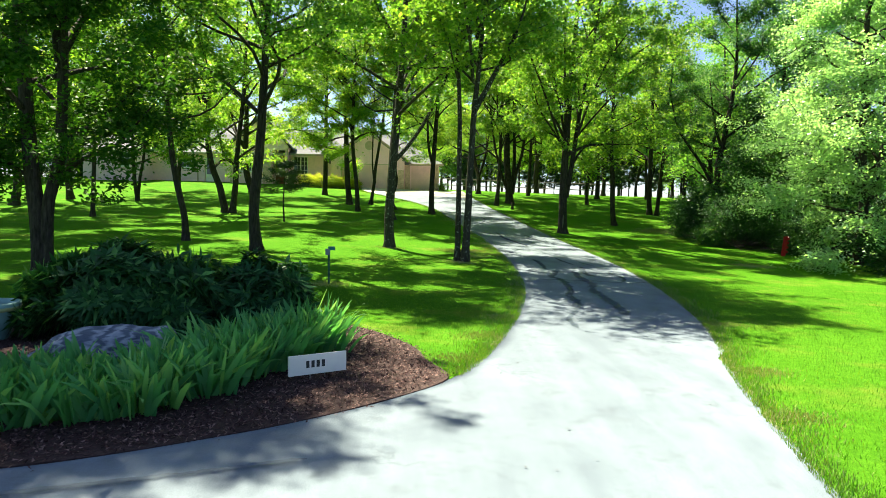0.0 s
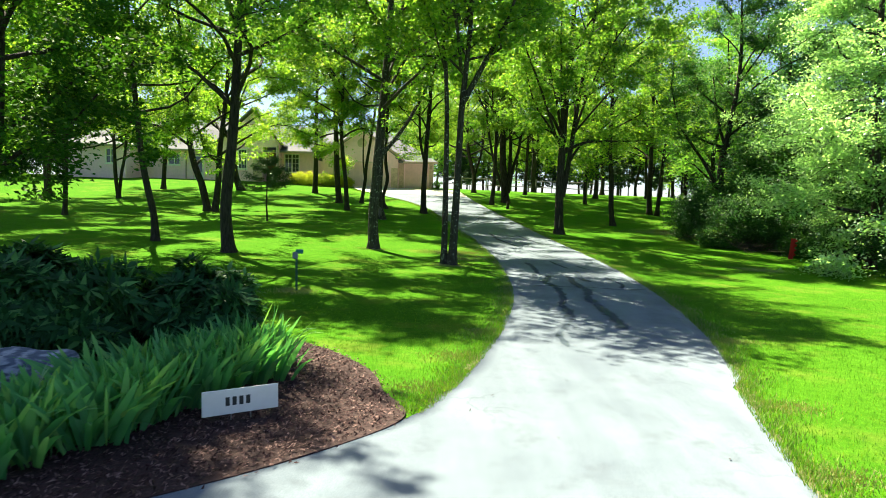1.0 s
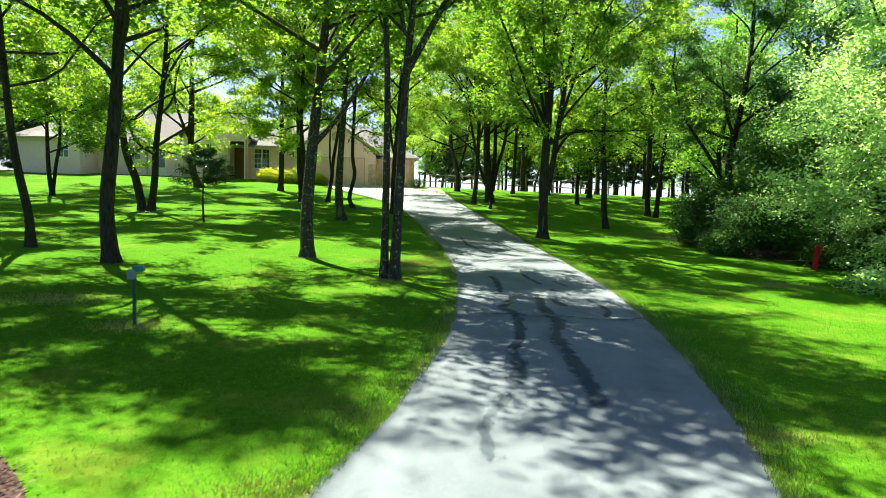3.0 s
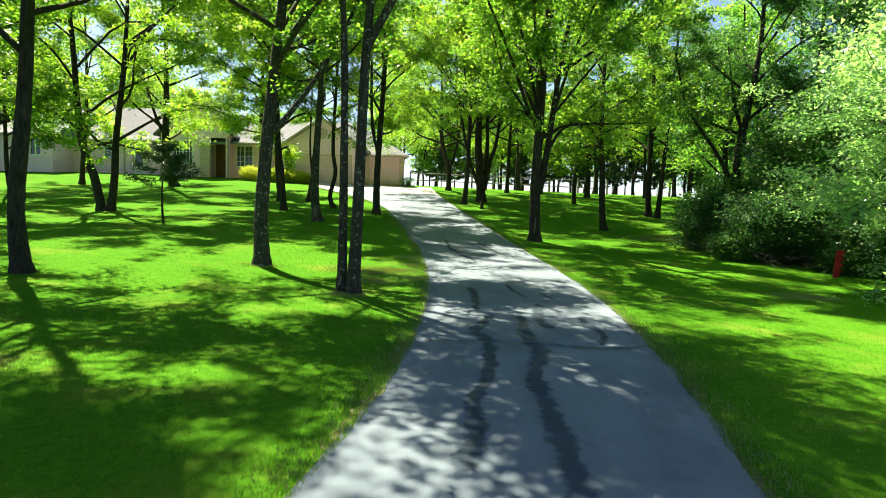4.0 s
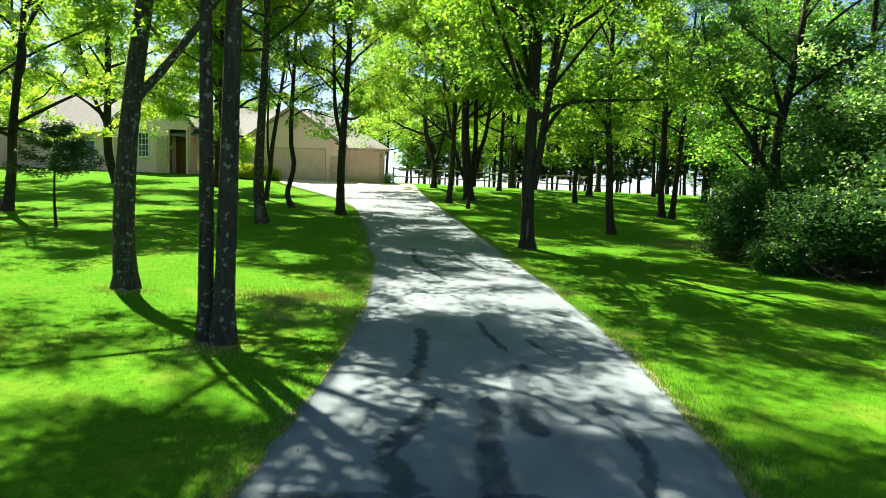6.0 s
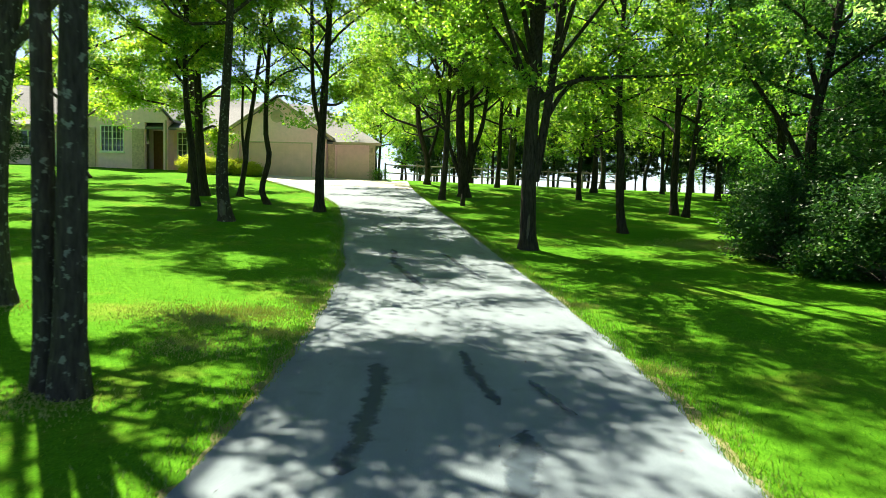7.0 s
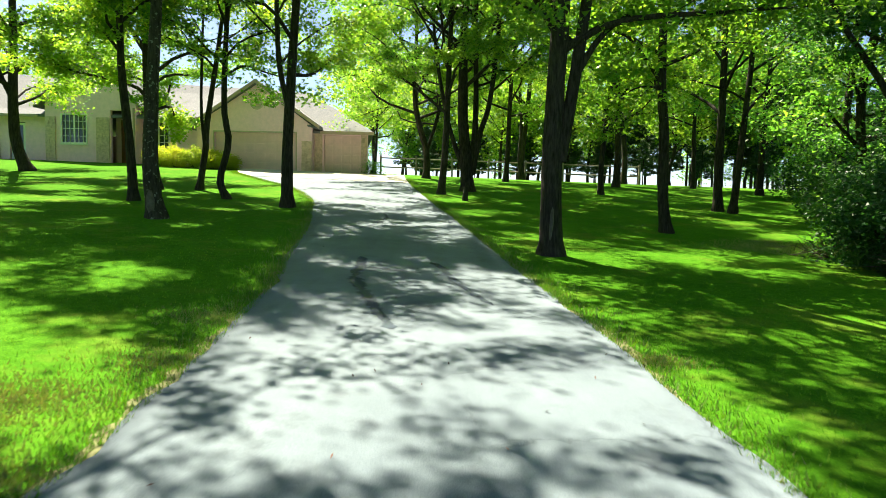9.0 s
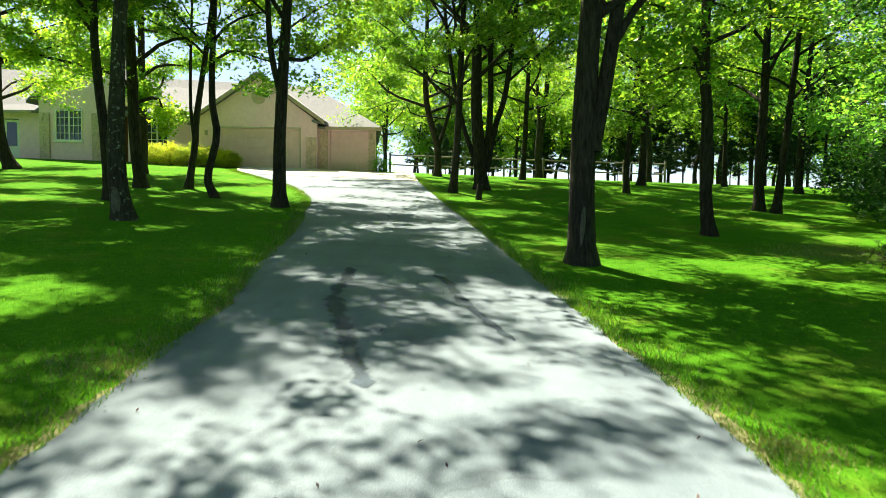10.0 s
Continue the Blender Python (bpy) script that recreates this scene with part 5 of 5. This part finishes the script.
def irises():
    """Fans of sword-shaped leaves, one field."""
    rng = np.random.default_rng(91)
    front = [(-8.2, 4.4), (-6.2, 5.1), (-5.0, 5.5), (-3.9, 5.95), (-3.1, 6.15), (-2.65, 6.85), (-2.35, 7.4), (-2.05, 8.15), (-1.8, 8.7), (-1.55, 9.25)]
    back = [(-9, 6.9), (-7.5, 7.1), (-6, 7.3), (-5.0, 7.5), (-4.0, 7.7), (-3.1, 8.3), (-2.9, 9.3), (-2.6, 9.9), (-2.2, 10.2), (-1.8, 10.2)]
    f, b = spline([(p[0], p[1], 0) for p in front], 44), spline([(p[0], p[1], 0) for p in back], 44)
    hubs = []
    for i in range(44):
        n = max(2, int(np.linalg.norm(b[i] - f[i]) / 0.27))
        for j in range(n):
            hubs.append(f[i] + (b[i] - f[i]) * (j + 0.5) / n + rng.normal(0, 0.07, 3))
    hubs = np.array(hubs)
    m = 17
    c = np.repeat(hubs, m, axis=0)
    N = len(c)
    plane = np.repeat(rng.uniform(0, 3.14, len(hubs)), m)        # each fan lies in one plane
    a = plane + rng.normal(0, 0.35, N) + np.where(rng.uniform(0, 1, N) < 0.5, 0, math.pi)
    out = np.stack([np.cos(a), np.sin(a), 0 * a], -1)
    r = np.abs(rng.normal(0, 0.09, N))[:, None]
    base = c + out * r
    base[:, 2] = ground(base[:, 0], base[:, 1]) + 0.04
    L = (rng.uniform(0.36, 0.67, N) * np.repeat(rng.uniform(0.85, 1.15, len(hubs)), m))[:, None]
    L = L * np.where(c[:, 0] < -3.3, 0.8, 1.0)[:, None]           # shorter round the boulder
    tilt = rng.uniform(0.05, 0.68, N)[:, None]
    bend = (rng.uniform(0.0, 0.75, N) ** 2)[:, None]
    side = np.stack([np.cos(a + 0.5), np.sin(a + 0.5), 0 * a], -1) * rng.uniform(0.026, 0.046, N)[:, None]
    up = np.array([0, 0, 1.0])
    drift = np.array([0.05, -0.1, 0])
    rows = []
    for t, w in ((0, 0.7), (0.3, 1.0), (0.6, 0.95), (0.85, 0.6), (1.0, 0.05)):
        p = base + (out * tilt + drift) * L * (t + bend * 1.6 * t**3) + up * L * (t - bend * 0.7 * t**3)
        rows += [p - side * w, p + side * w]
    v = np.stack(rows, 1).reshape(-1, 3)
    k = np.arange(N)[:, None] * 10
    q = np.concatenate([np.concatenate([k + 2 * j, k + 2 * j + 1, k + 2 * j + 3, k + 2 * j + 2], 1) for j in range(4)])
    ob = finish("iris_bed", mesh_from("iris_bed", v, q), IRIS)
    tagged(ob, "dense band of sword-shaped green iris leaves in mulch", "iris", kind="stuff")


irises()


def peony(x, y, rx, ry, h, n, seed):
    """Rounded bush of long pointed leaves in tiers of clusters."""
    rng = np.random.default_rng(seed)
    ob = thing("peony_bush", "large rounded bush with long dark green leaves", "bush", (x, y, gz(x, y)), "bushes in the bed")
    u = rng.normal(0, 1, (n, 3))
    u[:, 2] = np.abs(u[:, 2]) * 1.1 - 0.25
    u /= np.linalg.norm(u, axis=1)[:, None]
    rad = rng.uniform(0.5, 1.0, n) ** 0.35 * (1 + 0.12 * np.sin(u[:, 0] * 8 + seed) + 0.12 * np.cos(u[:, 1] * 9 + u[:, 2] * 7))
    hub = u * rad[:, None] * np.array([rx, ry, h * 0.72]) + np.array([0, 0, h * 0.3])
    hub = hub[hub[:, 2] > 0.12]
    vs, fs = [], []
    k = 0
    stems = []
    for p in hub[:60]:
        stems.append(tube(spline([(p[0] * 0.2, p[1] * 0.2, 0), (p[0] * 0.65, p[1] * 0.65, p[2] * 0.6), tuple(p)], 6), np.linspace(0.012, 0.005, 6), 5))
    v, f = join(stems)
    finish("branchwork", mesh_from("branchwork", v, f), BARK, ob, smooth=True)
    for p in hub:
        o = p - np.array([0, 0, h * 0.15])
        o = o / (np.linalg.norm(o) + 1e-6)
        m = int(rng.integers(5, 8))
        a0 = rng.uniform(0, 6.28)
        e1 = np.cross(o, (0, 0, 1.0)) + 1e-4
        e1 /= np.linalg.norm(e1)
        e2 = np.cross(o, e1)
        for j in range(m):
            a = a0 + 6.28 * j / m + rng.uniform(-0.25, 0.25)
            d = o * rng.uniform(0.15, 1.1) + e1 * math.cos(a) + e2 * math.sin(a)
            d[2] -= 0.15
            d /= np.linalg.norm(d)
            L = rng.uniform(0.18, 0.32)
            s = np.cross(d, o)
            s = s / (np.linalg.norm(s) + 1e-6) * L * 0.125
            nn = np.cross(s, d)
            nn /= np.linalg.norm(nn) + 1e-6
            sag = np.array([0, 0, -0.16 * L])
            pts = [p, p + d * L * 0.4 + s + sag * 0.2, p + d * L * 0.4 - s + sag * 0.2, p + d * L + sag]
            vs += pts
            fs.append((k, k + 1, k + 3, k + 2))
            k += 4
    finish("foliage", mesh_from("foliage", np.array(vs), np.array(fs)), PEONY, ob)


peony(-4.95, 10.3, 1.4, 0.95, 1.3, 1900, 71)
peony(-2.98, 10.75, 0.82, 0.7, 1.12, 900, 72)


def boulder():
    bm = bmesh.new()
    bmesh.ops.create_icosphere(bm, subdivisions=5, radius=1.0)
    for v in bm.verts:
        p = v.co.copy()
        p += p.normalized() * (0.22 * noise.noise(p * 1.3 + Vector((3, 1, 7))) + 0.09 * noise.noise(p * 3.1) + 0.035 * noise.noise(p * 8))
        p.x += 0.25 * max(0, p.z)
        v.co = Vector((p.x * 1.06, p.y * 0.6, max(-0.3, p.z * 0.54 + (0.08 * p.x if p.z > 0 else 0))))
    ob = part("boulder", bm, GRANITE, None, smooth=True)
    ob.matrix_world = pose(-4.62, 8.6, gz(-4.62, 8.6) - 0.1, 0, 0, 8)
    tagged(ob, "large rounded blue-grey banded granite boulder in bed", "boulder")


boulder()


def lathe(profile, seg=40):
    pr = np.asarray(profile, float)
    a = np.linspace(0, 2 * np.pi, seg, endpoint=False)
    v = np.stack([pr[:, :1] * np.cos(a), pr[:, :1] * np.sin(a), pr[:, 1:] * np.ones((1, seg))], -1).reshape(-1, 3)
    i = np.arange(len(pr) * seg).reshape(len(pr), seg)
    n = np.roll(i, -1, axis=1)
    return v, np.stack([i[:-1], n[:-1], n[1:], i[1:]], -1).reshape(-1, 4)


def planter():
    x, y = -6.72, 9.6
    ob = thing("planter", "pale green glazed planter with yellow-green rim band", "planter", (x, y, gz(x, y) + 0.03))
    v, f = lathe([(0.0, 0), (0.24, 0), (0.26, 0.03), (0.36, 0.3), (0.4, 0.46), (0.43, 0.5), (0.43, 0.56), (0.39, 0.56), (0.37, 0.5), (0.35, 0.44)])
    finish("pot", mesh_from("pot", v, f), GLAZE, ob, smooth=True)
    v, f = lathe([(0.402, 0.44), (0.415, 0.445), (0.437, 0.5), (0.425, 0.505)])
    finish("band", mesh_from("band", v, f), GLAZE_BAND, ob, "yellow-green glazed band")
    v, f = lathe([(0.0, 0.47), (0.2, 0.465), (0.362, 0.45)])
    finish("soil", mesh_from("soil", v, f), SOIL, ob, "dark potting soil")


planter()


def sign():
    """Board on two wire legs; the writing is drawn as bars."""
    x, y = -1.51, 7.9
    ob = thing("yard_sign", "white board sign on two thin wire legs", "sign", (x, y, gz(x, y)), rz=31)
    box("board", -0.37, 0.37, -0.012, 0.012, 0.1, 0.345, WHITE, ob, bevel=0.003)
    for k in range(4):
        c = -0.13 + 0.066 * k
        box("bar", c - 0.02, c + 0.02, -0.0165, -0.0125, 0.185, 0.27, INK, ob, "dark bar")
    for c in (-0.09, 0.1):
        v, f = tube([(c, 0.018, -0.12), (c, 0.018, 0.1), (c, 0.018, 0.29)], [0.006] * 3, 6)
        finish("leg", mesh_from("leg", v, f), STEEL, ob, "thin steel wire leg")


sign()


def marker():
    x, y = -2.86, 16.4
    ob = thing("marker_post", "green steel post with small teal box on top", "post", (x, y, gz(x, y)), rz=12)
    box("post", -0.025, 0.025, -0.02, 0.02, -0.2, 0.86, GREEN_POST, ob, bevel=0.006)
    b = box("box_top", -0.02, 0.15, -0.07, 0.07, 0.86, 0.95, TEAL, ob, "teal plastic cap box", 0.012)
    box("meter", -0.09, 0.03, -0.075, -0.022, 0.74, 0.9, GREY_PLASTIC, ob, "grey plastic meter", 0.012)


marker()


def red_post():
    x, y = 15.55, 29.9
    ob = thing("red_post", "leaning red painted metal post at wood edge", "post", (x, y, gz(x, y) - 0.05), rz=0)
    bm = bmesh.new()
    add_box(bm, -0.1, 0.1, -0.02, 0.02, 0.0, 0.95, 0.01)
    for v in bm.verts:
        v.co.x += 0.1 * v.co.z
    part("plate", bm, RED, ob)
    for k in range(4):
        bm = bmesh.new()
        add_box(bm, 0.06, 0.17, -0.04, 0.04, 0.2 + 0.2 * k, 0.3 + 0.2 * k, 0.01)
        for v in bm.verts:
            v.co.x += 0.1 * v.co.z
        part("tab", bm, RED, ob)


red_post()


def stump(x, y, r, h, seed):
    rng = np.random.default_rng(seed)
    v, f = tube([(0, 0, -0.1), (0, 0, 0.1), (0.02, 0, h * 0.7), (0.03, 0, h)], [r * 1.3, r * 1.1, r, r * 0.9], 10, 0.06, rng)
    v = np.concatenate([v, [[0.03, 0, h + 0.01]]])
    ob = thing("tree_stump", "short dark cut tree stump in the grass", "stump", (x, y, gz(x, y)))
    finish("wood", mesh_from("wood", v[:-1], f), BARK, ob, smooth=True)
    bm = bmesh.new()
    bmesh.ops.create_circle(bm, cap_ends=True, segments=10, radius=r * 0.9, matrix=pose(0.03, 0, h))
    part("cut_face", bm, FENCE, ob)


stump(5.05, 48.4, 0.11, 0.55, 5)


# ---- grass ----
def grass():
    rng = np.random.default_rng(33)
    eL, eR = edge_at(EDGE_L, 800), edge_at(EDGE_R, 800)

    def on_drive(x, y):
        return (x > np.interp(y, eL[:, 1], eL[:, 0])) & (x < np.interp(y, eR[:, 1], eR[:, 0]))

    def blades(x, y, h, w, material, name, label):
        n = len(x)
        a = rng.uniform(0, 6.28, n)
        z = ground(x, y)
        hh = h * rng.uniform(0.5, 1.3, n)
        lx, ly = np.cos(a) * hh * rng.uniform(0.1, 0.8, n), np.sin(a) * hh * rng.uniform(0.1, 0.8, n)
        b = rng.uniform(0, 6.28, n)
        sx, sy = np.cos(b) * w, np.sin(b) * w
        v = np.stack([np.stack([x - sx, y - sy, z - 0.01], -1), np.stack([x + sx, y + sy, z - 0.01], -1), np.stack([x + lx, y + ly, z + hh], -1)], 1)
        me = mesh_from(name, v.reshape(-1, 3), np.arange(3 * n).reshape(n, 3))
        tagged(finish(name, me, material), label, "grass", kind="stuff")

    def scatter(n, x0, x1, y0, y1, power=1.0):
        x, y = rng.uniform(x0, x1, n), y0 + (y1 - y0) * rng.uniform(0, 1, n) ** power
        k = ~on_drive(x, y) & ~inside(BED, x, y)
        return x[k], y[k]

    x, y = scatter(320000, -15, 18, 4, 44, 1.6)
    k = rng.uniform(0, 1, len(x)) < np.clip((14 - np.abs(x - 2)) / 8, 0, 1) * np.clip((44 - y) / 15, 0, 1)
    x, y = x[k], y[k]
    blades(x, y, 0.034, 0.005, BLADE, "lawn_grass", "short bright green lawn grass blades")
    # ragged longer and dry grass along the drive
    for edge, side in ((eL, -1), (eR, 1)):
        i = rng.integers(0, len(edge), 42000)
        ex, ey = edge[i, 0], edge[i, 1] + rng.normal(0, 0.04, len(i))
        off = np.abs(rng.normal(0, 0.16 + 0.12 * np.sin(edge[i, 1] * 1.7) ** 2, len(i))) - 0.05
        ex = ex + side * off
        k = (ey > (8.25 if side < 0 else 3)) & (ey < 58) & ~inside(BED, ex, ey)
        ex, ey = ex[k], ey[k]
        d = rng.uniform(0, 1, len(ex)) < 0.45
        blades(ex[d], ey[d], 0.05, 0.006, DRY, "dry_grass", "dry straw-coloured grass along the drive edge")
        blades(ex[~d], ey[~d], 0.06, 0.006, BLADE, "edge_grass", "ragged green grass along the drive edge")

    # worn straw-coloured patches
    px, py = [], []
    for x, y, r, n in ((0.9, 26.2, 0.6, 5000), (1.2, 24.6, 0.35, 1500), (12.2, 25.6, 0.5, 2500), (12.6, 38.6, 0.9, 4000), (-2.85, 16.4, 0.3, 1200), (-5.2, 18.2, 0.5, 1800), (-2.1, 26.0, 0.3, 800), (0.6, 22.6, 0.35, 1000), (0.2, 9.2, 0.25, 900), (0.75, 10.8, 0.28, 1200), (1.3, 12.6, 0.25, 900), (4.35, 8.8, 0.22, 900), (3.75, 6.9, 0.25, 1100), (5.35, 12.4, 0.22, 800), (1.9, 29.3, 0.35, 1500), (2.0, 27.6, 0.3, 1500), (2.0, 25.4, 0.22, 1400), (1.5, 26.6, 0.35, 1500), (6.6, 24.6, 0.2, 900), (6.45, 28.4, 0.2, 900), (13.2, 39.6, 0.7, 2500)):
        px.append(x + rng.normal(0, r, n))
        py.append(y + rng.normal(0, r * 0.7, n))
    px, py = np.concatenate(px), np.concatenate(py)
    k = ~on_drive(px, py)
    blades(px[k], py[k], 0.035, 0.007, DRY, "dry_patch", "worn straw-coloured grass patches in the lawn")

    # small litter on the asphalt
    n = 260
    x, y = rng.uniform(0.5, 6.5, n), rng.uniform(4, 45, n)
    k = on_drive(x, y)
    c = np.stack([x[k], y[k], ground(x[k], y[k]) + 0.042], -1)
    v, f = leaves(c, 0.04, rng, 0.4, 3.0, 0.0, 0.05)
    tagged(finish("leaf_litter", mesh_from("leaf_litter", v, f), CHIP), "scattered small dry leaf bits on the asphalt", "litter", kind="stuff")


grass()
